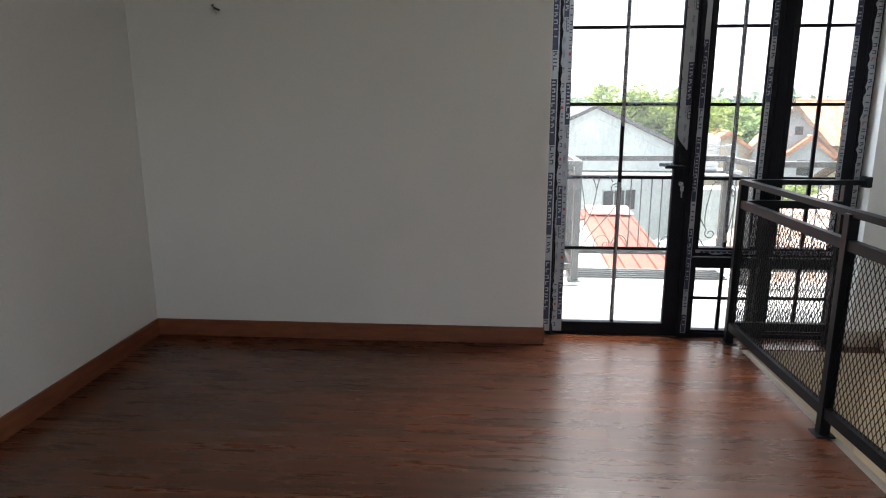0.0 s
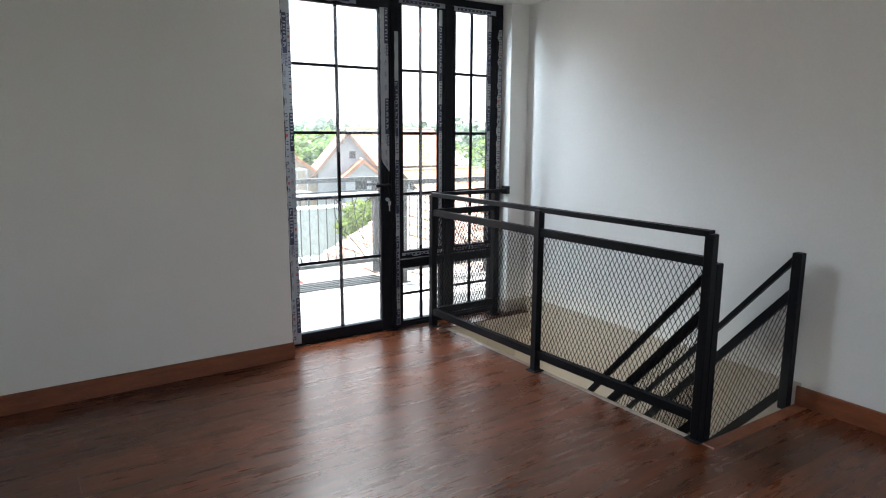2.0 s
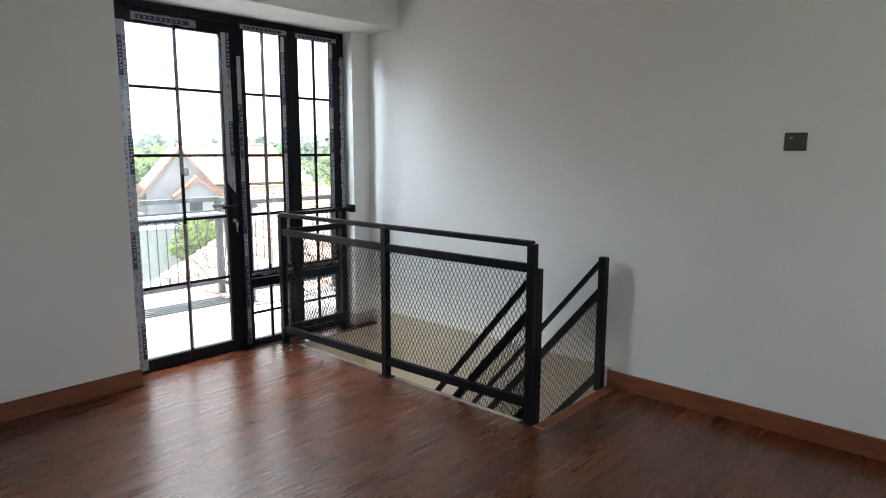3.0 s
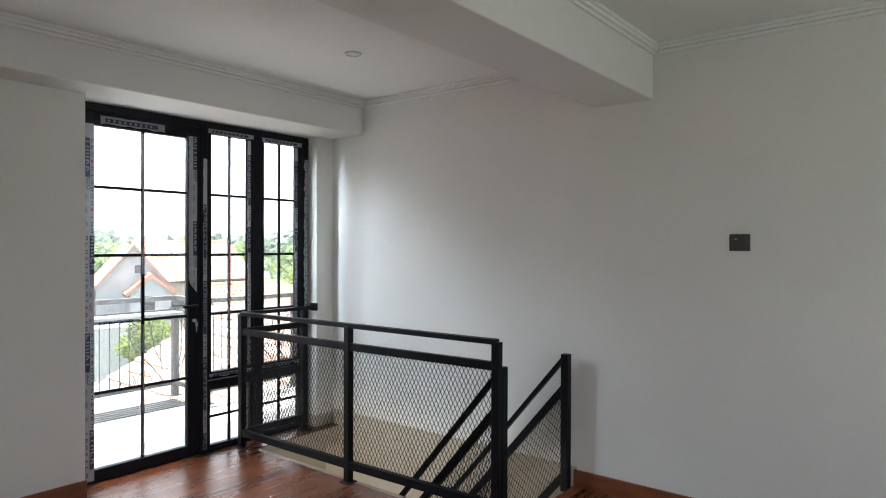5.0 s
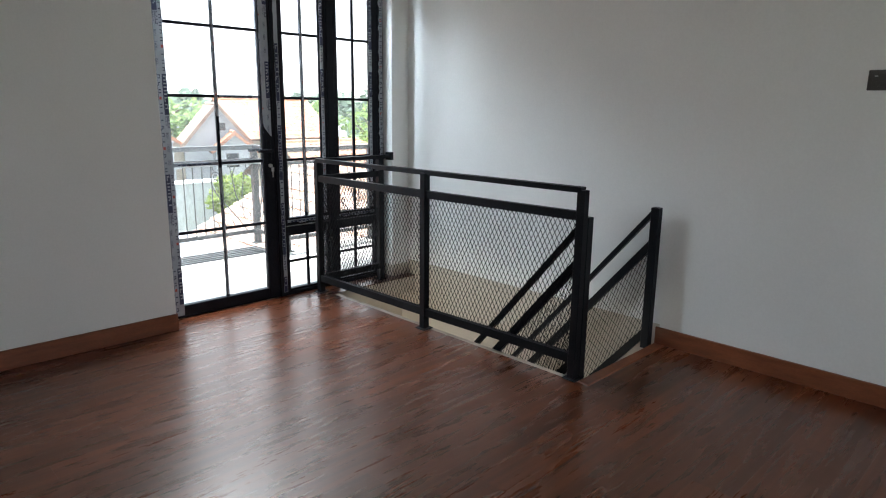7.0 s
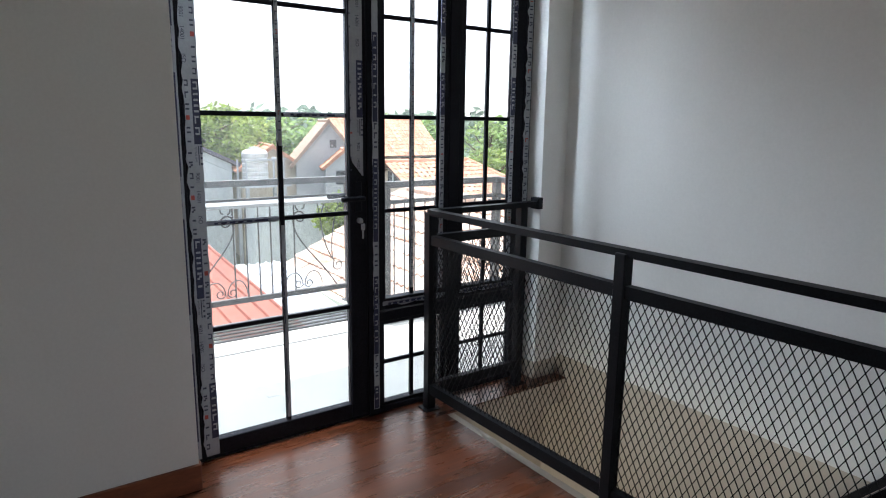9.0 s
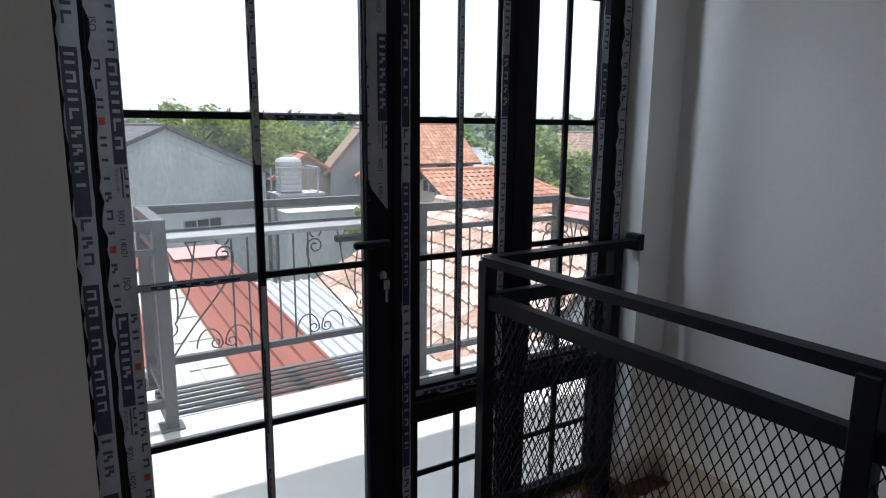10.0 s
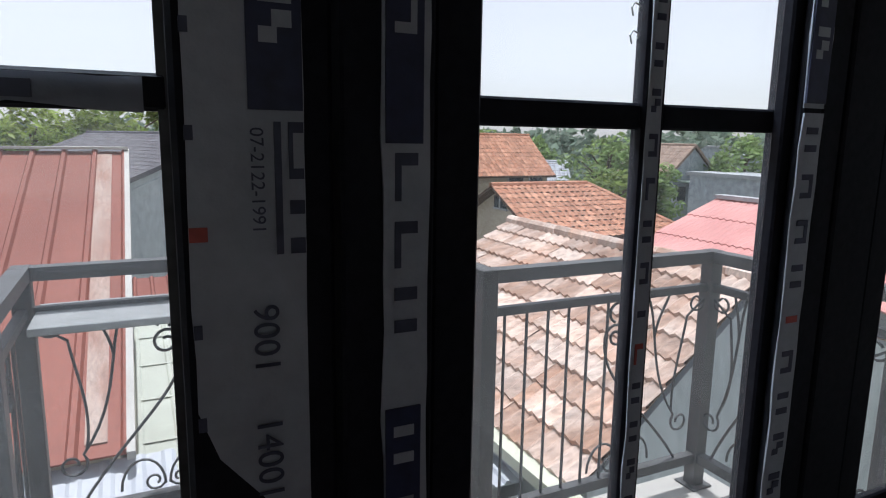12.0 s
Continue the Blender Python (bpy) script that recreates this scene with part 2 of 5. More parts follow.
tr.inputs[0].default_value = (0.965, 0.975, 0.97, 1)
gs.inputs["Roughness"].default_value = 0.02
gl.new(lw.outputs["Facing"], pw.inputs[0])
gl.new(pw.outputs[0], ad.inputs[0])
gl.new(ad.outputs[0], mx.inputs[0])
gl.new(tr.outputs[0], mx.inputs[1])
gl.new(gs.outputs[0], mx.inputs[2])
veil, veil_mix = gn.new("ShaderNodeBsdfTranslucent"), gn.new("ShaderNodeMixShader")   # faint translucent veil imitating glare over the view outside
veil.inputs[0].default_value = (0.8, 0.8, 0.8, 1)
veil_mix.inputs[0].default_value = 0.03
gl.new(mx.outputs[0], veil_mix.inputs[1])
gl.new(veil.outputs[0], veil_mix.inputs[2])
gl.new(veil_mix.outputs[0], gn["Material Output"].inputs[0])

# ---- mesh helpers ----


def box(bm, x0, y0, z0, x1, y1, z1, bevel=0.0):
    vs = [bm.verts.new((x, y, z)) for z in (z0, z1) for y in (y0, y1) for x in (x0, x1)]
    fs = [bm.faces.new([vs[i] for i in q]) for q in ((0, 2, 3, 1), (4, 5, 7, 6), (0, 1, 5, 4), (2, 6, 7, 3), (0, 4, 6, 2), (1, 3, 7, 5))]
    if bevel:
        bmesh.ops.bevel(bm, geom=list({e for f in fs for e in f.edges}), offset=bevel, segments=1, affect="EDGES", profile=0.5)
    return bm


def boxes(*rows, bevel=0.0):
    bm = bmesh.new()
    for r in rows:
        box(bm, *r, bevel=bevel)
    return bm


def bar(bm, a, b, w, h, up=(0, 0, 1)):
    """A rectangular bar from a to b, w wide and h high about its axis."""
    a, b = Vector(a), Vector(b)
    d = (b - a).normalized()
    s = d.cross(Vector(up))
    s = s.normalized() if s.length > 1e-6 else Vector((1, 0, 0))
    u = s.cross(d).normalized()
    vs = [bm.verts.new(p + s * (i * w / 2) + u * (j * h / 2)) for p in (a, b) for i, j in ((-1, -1), (1, -1), (1, 1), (-1, 1))]
    for q in ((0, 3, 2, 1), (4, 5, 6, 7), (0, 1, 5, 4), (1, 2, 6, 5), (2, 3, 7, 6), (3, 0, 4, 7)):
        bm.faces.new([vs[i] for i in q])
    return bm


def tube(bm, pts, r, sides=6, closed_ends=True):
    """A round rod along the points."""
    pts = [Vector(p) for p in pts]
    rings = []
    ref = Vector((0.01, 1, 0.02))
    for i, p in enumerate(pts):
        d = (pts[min(i + 1, len(pts) - 1)] - pts[max(i - 1, 0)]).normalized()
        s = d.cross(ref)
        s = s.normalized() if s.length > 1e-4 else Vector((1, 0, 0))
        u = s.cross(d)
        rad = r[i] if isinstance(r, (list, tuple)) else r
        rings.append([bm.verts.new(p + (s * math.cos(a) + u * math.sin(a)) * rad) for a in (k * math.tau / sides for k in range(sides))])
    for a, b in zip(rings, rings[1:]):
        for k in range(sides):
            bm.faces.new((a[k], a[(k + 1) % sides], b[(k + 1) % sides], b[k]))
    if closed_ends:
        bm.faces.new(rings[0][::-1])
        bm.faces.new(rings[-1])
    return bm


def lathe(bm, profile, centre=(0, 0, 0), n=24):
    """A turned form about the z axis: profile of (radius, z)."""
    c = Vector(centre)
    rings = [[bm.verts.new(c + Vector((r * math.cos(a), r * math.sin(a), z))) for a in (k * math.tau / n for k in range(n))] for r, z in profile]
    for a, b in zip(rings, rings[1:]):
        for k in range(n):
            bm.faces.new((a[k], a[(k + 1) % n], b[(k + 1) % n], b[k]))
    bm.faces.new(rings[0][::-1])
    bm.faces.new(rings[-1])
    return bm


def mesh_of(name, bm, mat):
    bmesh.ops.recalc_face_normals(bm, faces=bm.faces)
    me = bpy.data.meshes.new(name)
    bm.to_mesh(me)
    bm.free()
    me.materials.append(mat)
    return me


def part(name, bm, mat, parent=None, label=""):
    ob = new(name, mesh_of(name, bm, mat))
    if parent:
        ob.parent = parent
    return tagged(ob, label)


def thing(name, label, category, group="", at=(0, 0, 0), turn=0.0):
    ob = new(name)
    ob.empty_display_size = 0.1
    ob.matrix_world = pose(*at, 0, 0, turn)
    return tagged(ob, label, category, group)


def structure(name, bm, mat, label, category):
    return tagged(part(name, bm, mat), label, category, "", "structure")


# ---- the room ----
SX, SY0, SY1 = 0.322, -2.42, -0.19   # stairwell edges
XL, XR = -3.36, 1.172            # side walls
YW, YB = -0.19, -6.6             # window wall face, back wall
ZC = 2.71                        # ceiling
LOW = -2.95                      # floor of the storey below

structure("wall_west", boxes((XL - 0.15, YB - 0.15, -0.12, XL, 0.12, ZC + 0.05)), WHITE, "white painted plaster side wall with wooden skirting", "wall")
bm = bmesh.new()
foot = ((0.12, 0.10), (-0.102, 0.10), (-0.102, 0.125), (SY0, 0.125), (SY0, -0.1), (YB - 0.15, -0.1))
ins = [bm.verts.new((XR, y, z)) for y, z in (*foot, (YB - 0.15, ZC + 0.05), (0.12, ZC + 0.05))]
out = [bm.verts.new((XR + 0.15, y, z)) for y, z in (*foot, (YB - 0.15, ZC + 0.05), (0.12, ZC + 0.05))]
bm.faces.new(ins)
bm.faces.new(out[::-1])
for k in range(len(ins)):
    bm.faces.new((ins[k], out[k], out[(k + 1) % len(ins)], ins[(k + 1) % len(ins)]))
structure("wall_east", bm, WHITE, "white painted plaster wall beside the stairwell", "wall")
# the back wall's opening is invented, to hold the added fill lamp
structure("wall_south", boxes((XL, YB - 0.15, -0.12, -2.2, YB, ZC + 0.05), (0.0, YB - 0.15, -0.12, XR, YB, ZC + 0.05), (-2.2, YB - 0.15, -0.12, 0.0, YB, 0.8),
                              (-2.2, YB - 0.15, 2.1, 0.0, YB, ZC + 0.05)), WHITE, "plain white painted back wall with an unseen opening added for light", "wall")
structure("wall_north", boxes((XL, YW, 0, -0.872, 0.12, 2.44), (0.998, -0.102, 0.10, XR, 0.12, 2.44), (XL, 0.0, 2.44, XR, 0.12, ZC + 0.05)), WHITE,
          "white painted wall with a recessed full-height glazed opening", "wall")
structure("beam_window", boxes((XL, -0.47, 2.44, XR, 0.0, ZC), bevel=0.004), WHITE, "white plastered ceiling beam over the window", "beam")
structure("beam_middle", boxes((XL, -2.895, 2.395, XR, -2.515, ZC), bevel=0.004), WHITE, "white plastered ceiling beam crossing the room", "beam")
structure("ceiling", boxes((XL, YB, ZC, XR, 0.0, ZC + 0.12)), CEIL, "flat white painted ceiling", "ceiling")


def cornice(x0, x1, y, s):
    """A stepped plaster cornice along x, out from the face at y in the direction s."""
    bm = bmesh.new()
    for d, z in ((0.045, ZC - 0.018), (0.032, ZC - 0.036), (0.016, ZC - 0.056)):
        box(bm, x0, min(y, y + s * d), z, x1, max(y, y + s * d), z + 0.0185, bevel=0.003)
    return bm


for yy, s in ((-0.47, -1), (-2.515, 1), (-2.895, -1), (YB, 1)):
    structure("trim", cornice(XL, XR, yy, s), CEIL, "white stepped plaster cornice under the ceiling", "cornice")
bm = bmesh.new()
for y0, y1 in ((-2.515 + 0.046, -0.516), (YB + 0.046, -2.941)):
    for d, z in ((0.045, ZC - 0.018), (0.032, ZC - 0.036), (0.016, ZC - 0.056)):
        box(bm, XR - d, y0, z, XR, y1, z + 0.0185, bevel=0.003)
        box(bm, XL, y0, z, XL + d, y1, z + 0.0185, bevel=0.003)
structure("trim", bm, CEIL, "white stepped plaster cornice along the side walls", "cornice")

# stairwell
structure("floor_slab", boxes((XL, YB, -0.14, SX + 0.045, 0.1, -0.006), (SX + 0.045, YB, -0.14, XR, SY0, -0.006), (SX + 0.045, SY1, -0.14, XR, 0.1, -0.006)),
          CREAM, "cream plastered edge of the floor slab", "floor")
structure("stairwell_wall", boxes((XR + 0.003, YB, LOW, XR + 0.147, 0.119, 0.14), (SX + 0.045, -0.02, LOW, XR, 0.1, -0.14), (0.9985, -0.102, -0.006, XR, 0.1, 0.10)), CREAM, "cream painted wall of the stairwell", "wall")
# one wall has a gap made up for the added lower lamp
structure("stairwell_wall", boxes((-2.4, -4.6, LOW, XR, -4.45, -0.14), (-2.4, -4.45, LOW, -2.25, -2.75, -0.14), (-2.4, -0.65, LOW, -2.25, 0.1, -0.14), (-2.4, -2.75, LOW, -2.25, -0.65, -2.3), (-2.4, -2.75, -1.0, -2.25, -0.65, -0.14), (-2.25, -0.02, LOW, SX + 0.045, 0.1, -0.14)), CREAM,
          "cream painted wall of the storey below", "wall")
structure("foundation", boxes((-2.4, -4.6, -6.1, XR + 0.147, 0.1, LOW - 0.1)), CREAM, "cream rendered base storey of the house", "wall")
structure("lower_floor", boxes((-2.4, -4.6, LOW - 0.1, XR, 0.1, LOW)), TILEFLOOR, "pale tiled floor of the storey below", "floor")

stairs = thing("staircase", "steep wooden stair leading down along the wall", "stairs")
for i in range(13):
    z = -0.21 * (i + 1)
    y = SY0 + 0.175 * i
    part("tread", boxes((SX + 0.07, y - 0.02, z - 0.035, XR - 0.005, y + 0.20, z), bevel=0.004), SKIRT, stairs)
    part("riser", boxes((SX + 0.075, y - 0.005, z, XR - 0.008, y + 0.008, z + 0.172)), CREAM, stairs)
part("nosing", boxes((SX + 0.004, SY0 - 0.049, -0.03, XR - 0.004, SY0 + 0.022, 0.004), bevel=0.004), SKIRT, stairs, "wooden nosing at the stair head")

# skirting boards
structure("baseboard", boxes((XL + 0.001, YW - 0.016, 0, -0.866, YW, 0.108), (-0.872, YW, 0, -0.862, -0.06, 0.108), bevel=0.003), SKIRT,
          "reddish-brown wooden skirting board along the window wall", "skirting")
structure("baseboard", boxes((XL, YB, 0, XL + 0.016, YW - 0.017, 0.108), bevel=0.003), SKIRT, "reddish-brown wooden skirting board along the side wall", "skirting")
structure("baseboard", boxes((XR - 0.016, YB + 0.017, 0, XR, SY0 + 0.02, 0.108), bevel=0.003), SKIRT, "reddish-brown wooden skirting board beside the stair head", "skirting")
structure("baseboard", boxes((XL + 0.017, YB, 0, XR - 0.017, YB + 0.016, 0.108), bevel=0.003), SKIRT, "reddish-brown wooden skirting board along the back wall", "skirting")

# ---- door and windows ----
FX0, FX1, FZ1 = -0.868, 0.994, 2.435
FY0, FY1 = 0.0, 0.06
YM, YS, YT = 0.03, 0.034, 0.055   # planes of the glazing bars in the door, the middle and the outer window

frame_ob = tagged(new("window_1"), "black aluminium frame holding a glazed door and two tall windows", "window frame", "", "structure")
part("jamb", boxes((FX0, FY0, 0, -0.805, FY1, FZ1), bevel=0.002), BLACK, frame_ob)
part("jamb", boxes((0.935, FY0, 0, FX1, FY1, FZ1), bevel=0.002), BLACK, frame_ob)
part("head", boxes((-0.805, FY0, 2.385, 0.935, FY1, FZ1), bevel=0.002), BLACK, frame_ob)
part("mullion", boxes((-0.008, FY0 - 0.004, 0, 0.052, FY1, 2.385), bevel=0.002), BLACK, frame_ob)
part("mullion", boxes((0.455, FY0, 0, 0.515, FY1, 2.385), bevel=0.002), BLACK, frame_ob)
part("sill", boxes((0.052, FY0, 0, 0.455, FY1, 0.028), (0.515, FY0, 0, 0.935, FY1, 0.028), bevel=0.002), BLACK, frame_ob)
part("transom", boxes((0.052, FY0, 0.475, 0.455, FY1, 0.525), bevel=0.002), BLACK, frame_ob)
part("transom", boxes((0.515, FY0, 0.475, 0.935, FY1, 0.525), bevel=0.002), BLACK, frame_ob)
part("threshold", boxes((-0.805, 0.01, 0, -0.008, FY1 + 0.03, 0.012), bevel=0.002), BLACK, frame_ob)


def glazing(parent, x0, x1, z0, z1, xm, zs, ym=YM):
    """Panes and slim glazing bars in an opening."""
    part("muntin", boxes((xm - 0.011, ym - 0.014, z0, xm + 0.011, ym + 0.001, z1), bevel=0.002), BLACK, parent)
    for z in zs:
        for a, b in ((x0, xm - 0.011), (xm + 0.011, x1)):
            part("muntin", boxes((a, ym - 0.012, z - 0.010, b, ym - 0.001, z + 0.010), bevel=0.002), BLACK, parent)
    # grey strips imitate the gleam along the glazing beads
    for a, b in ((x0, x0 + 0.005), (x1 - 0.005, x1)):
        part("gasket", boxes((a, ym - 0.011, z0, b, ym - 0.0091, z1)), RAILGREY, parent, "thin grey strip for the gleam along the glazing bead")
    lv = [z0, *sorted(zs), z1]
    for a, b in ((x0, xm), (xm, x1)):
        for c, d in zip(lv, lv[1:]):
            g = part("pane", boxes((a - 0.003 if a == x0 else a, ym - 0.009, c - 0.003 if c == z0 else c,
                                    b + 0.003 if b == x1 else b, ym - 0.005, d + 0.003 if d == z1 else d)), GLASS, parent, "clear glass pane")
            g.visible_shadow = False


door = tagged(new("door_1"), "closed black aluminium balcony door with gridded glass panes", "door", "", "structure")
DX0, DX1, DZ0, DZ1 = -0.803, -0.010, 0.014, 2.383
GX0, GX1, GZ0, GZ1 = -0.740, -0.098, 0.085, 2.295
DYA, DYB = 0.004, 0.05
part("stile", boxes((DX0, DYA, DZ0, GX0, DYB, DZ1), bevel=0.003), BLACK, door)
part("stile", boxes((GX1, DYA, DZ0, DX1, DYB, DZ1), bevel=0.003), BLACK, door)
part("rail", boxes((GX0, DYA, DZ0, GX1, DYB, GZ0), bevel=0.003), BLACK, door)
part("rail", boxes((GX0, DYA, GZ1, GX1, DYB, DZ1), bevel=0.003), BLACK, door)
glazing(door, GX0, GX1, GZ0, GZ1, -0.416, (0.572, 1.02, 1.46, 1.902))
# lever handles inside and out
handle = part("handle", boxes((-0.072, -0.006, 1.025, -0.04, 0.004, 1.165), bevel=0.003), BLACK, door, "black lever handle")
bm = tube(bmesh.new(), [(-0.056, -0.004, 1.092), (-0.056, -0.045, 1.092)], 0.010, 10)
box(bm, -0.165, -0.058, 1.081, -0.047, -0.040, 1.103, bevel=0.005)
part("lever", bm, BLACK, handle)
bm = tube(bmesh.new(), [(-0.056, 0.05, 1.092), (-0.056, 0.095, 1.092)], 0.010, 10)
box(bm, -0.165, 0.088, 1.081, -0.047, 0.106, 1.103, bevel=0.005)
part("lever", bm, BLACK, handle)
lock = part("lock_cylinder", tube(bmesh.new(), [(-0.052, 0.004, 0.985), (-0.052, -0.012, 0.985)], 0.013, 12), CHROME, door, "bright metal lock cylinder")
bm = boxes((-0.0535, -0.034, 0.978, -0.0505, -0.012, 0.992), bevel=0.0005)
box(bm, -0.062, -0.037, 0.945, -0.042, -0.033, 0.975, bevel=0.001)
box(bm, -0.056, -0.036, 0.905, -0.048, -0.032, 0.944, bevel=0.001)
part("key", bm, CHROME, lock, "small steel key hanging in the lock")


def sash(name, x0, x1, g0, g1, gz0, gz1, xm, zs, label, ym):
    ob = tagged(new(name), label, "window", "", "structure")
    z0, z1 = gz0 - 0.055, min(2.383, gz1 + 0.035)
    part("window_frame", boxes((x0, 0.002, z0, g0, 0.058, z1), (g1, 0.002, z0, x1, 0.058, z1), (g1 - 0.026, 0.002, z0, g1, 0.011, z1), (g0, 0.0025, z0, g1 - 0.026, 0.058, gz0),
                               (g0, 0.0025, gz1, g1 - 0.026, 0.058, z1), bevel=0.002), BLACK, ob)
    if ym < 0.04:
        part("glazing_bead", boxes((g1 - 0.037, 0.0112, gz0, g1, ym - 0.0113, gz1), bevel=0.002), BLACK, ob)
    glazing(ob, g0, g1, gz0, gz1, xm, zs, ym)
    return ob


sash("window_2", 0.054, 0.453, 0.087, 0.424, 0.588, 2.352, 0.250, (1.016, 1.457, 1.902), "tall black aluminium window with gridded panes", YS)
sash("window_3", 0.517, 0.933, 0.550, 0.876, 0.588, 2.352, 0.726, (1.016, 1.457, 1.902), "tall black aluminium window with gridded panes", YT)
for nm, a, b, xm, ym in (("window_4", 0.054, 0.453, 0.251, YS), ("window_5", 0.517, 0.933, 0.726, YT)):
    ob = tagged(new(nm), "low fixed window with four small panes", "window", "", "structure")
    part("window_frame", boxes((a, 0.01, 0.03, a + 0.03, 0.058, 0.473), (b - 0.03, 0.01, 0.03, b, 0.058, 0.473), (a + 0.03, 0.01, 0.03, b - 0.03, 0.058, 0.045),
                               (a + 0.03, 0.01, 0.455, b - 0.03, 0.058, 0.473), bevel=0.002), BLACK, ob)
    glazing(ob, a + 0.03, b - 0.03, 0.045, 0.455, xm, (0.255,), ym)

# ---- protective tape on the frames ----


def text_mesh(body, size, x, y, z, turn):
    """Lettering laid on a face that looks towards -y, turned clockwise by turn degrees."""
    cu = bpy.data.curves.new("print_text", "FONT")
    cu.body, cu.size, cu.align_x, cu.align_y = body, size, "CENTER", "CENTER"
    cu.extrude = 0.0003
    tmp = bpy.data.objects.new("print_text", cu)
    scene.collection.objects.link(tmp)
    me = bpy.data.meshes.new_from_object(tmp.evaluated_get(bpy.context.evaluated_depsgraph_get()))
    bpy.data.objects.remove(tmp)
    me.transform(pose(x, y, z, 90, 0, 0) @ pose(0, 0, 0, 0, 0, -turn))
    return me


rng = random.Random(5)


def glyph(bm, x0, x1, z, h, y):
    """A group of plain bars of the size of one printed mark, read down the strip."""
    w = x1 - x0
    kind = rng.randrange(5)
    lo, hi = y - 0.0005, y + 0.0002
    if kind == 0:
        rows = ((x0, z - h, x1, z - h * 0.72), (x0, z - h * 0.28, x1, z))
    elif kind == 1:
        rows = ((x0, z - h * 0.64, x1, z - h * 0.34),)
    elif kind == 2:
        rows = ((x0, z - h * 0.26, x1, z), (x0, z - h, x0 + w * 0.28, z - h * 0.26))
    elif kind == 3:
        rows = ((x0, z - h, x1, z - h * 0.76), (x1 - w * 0.28, z - h * 0.76, x1, z - h * 0.24), (x0, z - h * 0.24, x1, z))
    else:
        rows = ((x0, z - h, x0 + w * 0.55, z - h * 0.72), (x0 + w * 0.4, z - h * 0.72, x1, z - h * 0.42), (x0, z - h * 0.30, x1, z))
    for a, b, c, d in rows:
        box(bm, a, lo, b, c, hi, d)


def tape(x, z0, z1, w, y, phase=0.0, scale=1.0, numbers=True, dark=0.80, torn=0.006, side=-1, cut=0.0, plain=False):
    """A strip of printed protective film down a frame: crinkled edges, navy blocks with pale marks, rows of dark marks."""
    ob = thing("protective_tape", "grey-white protective film with navy print peeling from the black frame", "tape", "tape on frames")
    bm = bmesh.new()
    n = max(4, int((z1 - z0) / 0.03))
    rows = []
    for i in range(n + 1):
        z = z0 + (z1 - z0) * i / n
        wob = torn * (rng.random() - 0.5) * 2
        lift = 0.0015 * rng.random()
        left = x - w / 2 + wob + (w * 0.95 * max(0.0, 1 - (z - z0) / cut) if cut else 0)
        rows.append([bm.verts.new((left, y - lift, z)), bm.verts.new((x + w / 2 + torn * 0.5 * (rng.random() - 0.5), y - lift, z)),
                     bm.verts.new((left, y + 0.0006, z)), bm.verts.new((x + w / 2, y + 0.0006, z))])
    for a, b in zip(rows, rows[1:]):
        bm.faces.new((a[0], a[1], b[1], b[0]))
        bm.faces.new((a[1], a[3], b[3], b[1]))
        bm.faces.new((a[2], a[0], b[0], b[2]))
    part("film", bm, TAPE, ob)
    yb = y - 0.0023
    period = 0.62 * scale
    z = z1 - period * phase
    k = 0
    pale, darkb, redb = bmesh.new(), bmesh.new(), bmesh.new()
    if plain:
        cell = 0.040 * scale
        for i in range(int((z1 - z0 - 0.02) / cell)):
            glyph(redb if i % 9 == 4 else darkb, x - w * 0.26, x + w * 0.30, z1 - 0.012 - i * cell, cell * 0.52, yb + 0.0012)
        z = z0 - period
    while z > z0 - period:
        a, b = max(z - period * (0.40 if w >= 0.05 else 0.70), z0 + 0.004), min(z, z1 - 0.004)
        bx0, bx1 = (x - w * 0.46, x - w * 0.46 + w * dark) if w < 0.05 else (x - w * 0.42, x + w * 0.06)
        swap = w >= 0.05 and side < 0 and k % 2
        if side > 0 or swap:
            bx0, bx1 = x + w * 0.02, x + w * 0.49
        g0, g1 = (x - w * 0.40, x - w * 0.17) if swap else (x + w * 0.16, x + w * 0.40)
        if b - a > 0.02:
            part("navy_block", boxes((bx0, yb, a, bx1, yb + 0.0016, b)), NAVY, ob)
            if w >= 0.05:
                cell = 0.043 * scale
                for i in range(int((b - a - 0.012) / cell)):
                    glyph(pale, bx0 + (bx1 - bx0) * 0.22, bx1 - (bx1 - bx0) * 0.18, b - 0.010 - i * cell, cell * 0.70, yb)
            if w < 0.05:
                cell = 0.046 * scale
                for i in range(int((b - a - 0.02) / cell)):
                    glyph(pale, bx0 + (bx1 - bx0) * 0.22, bx1 - (bx1 - bx0) * 0.2, b - 0.012 - i * cell, cell * 0.62, yb)
            for i in range(int(period * 0.28 / (0.046 * scale))):
                zz = z - period * 0.71 - i * 0.046 * scale
                if w < 0.05 and z0 + 0.04 < zz < z1 - 0.01:
                    glyph(darkb, bx0 + (bx1 - bx0) * 0.25, bx1 - (bx1 - bx0) * 0.12, zz, 0.046 * scale * 0.7, yb + 0.0012)
        zt = z - period * 0.41
        if z0 < zt - 0.08 * scale and zt < z1 - 0.01:
            box(darkb, bx0 + (bx1 - bx0) * 0.45, yb, zt - 0.075 * scale, bx0 + (bx1 - bx0) * 0.58, yb + 0.0014, zt)
            for q0, q1 in ((0, 0.006), (0.026, 0.032), (0.044, 0.052), (0.066, 0.075)):
                box(darkb, bx0 + (bx1 - bx0) * 0.72, yb, zt - q1 * scale, bx1, yb + 0.0014, zt - q0 * scale)
            box(darkb, bx0 + (bx1 - bx0) * 0.72, yb, zt - 0.026 * scale, bx0 + (bx1 - bx0) * 0.80, yb + 0.0014, zt - 0.006 * scale)
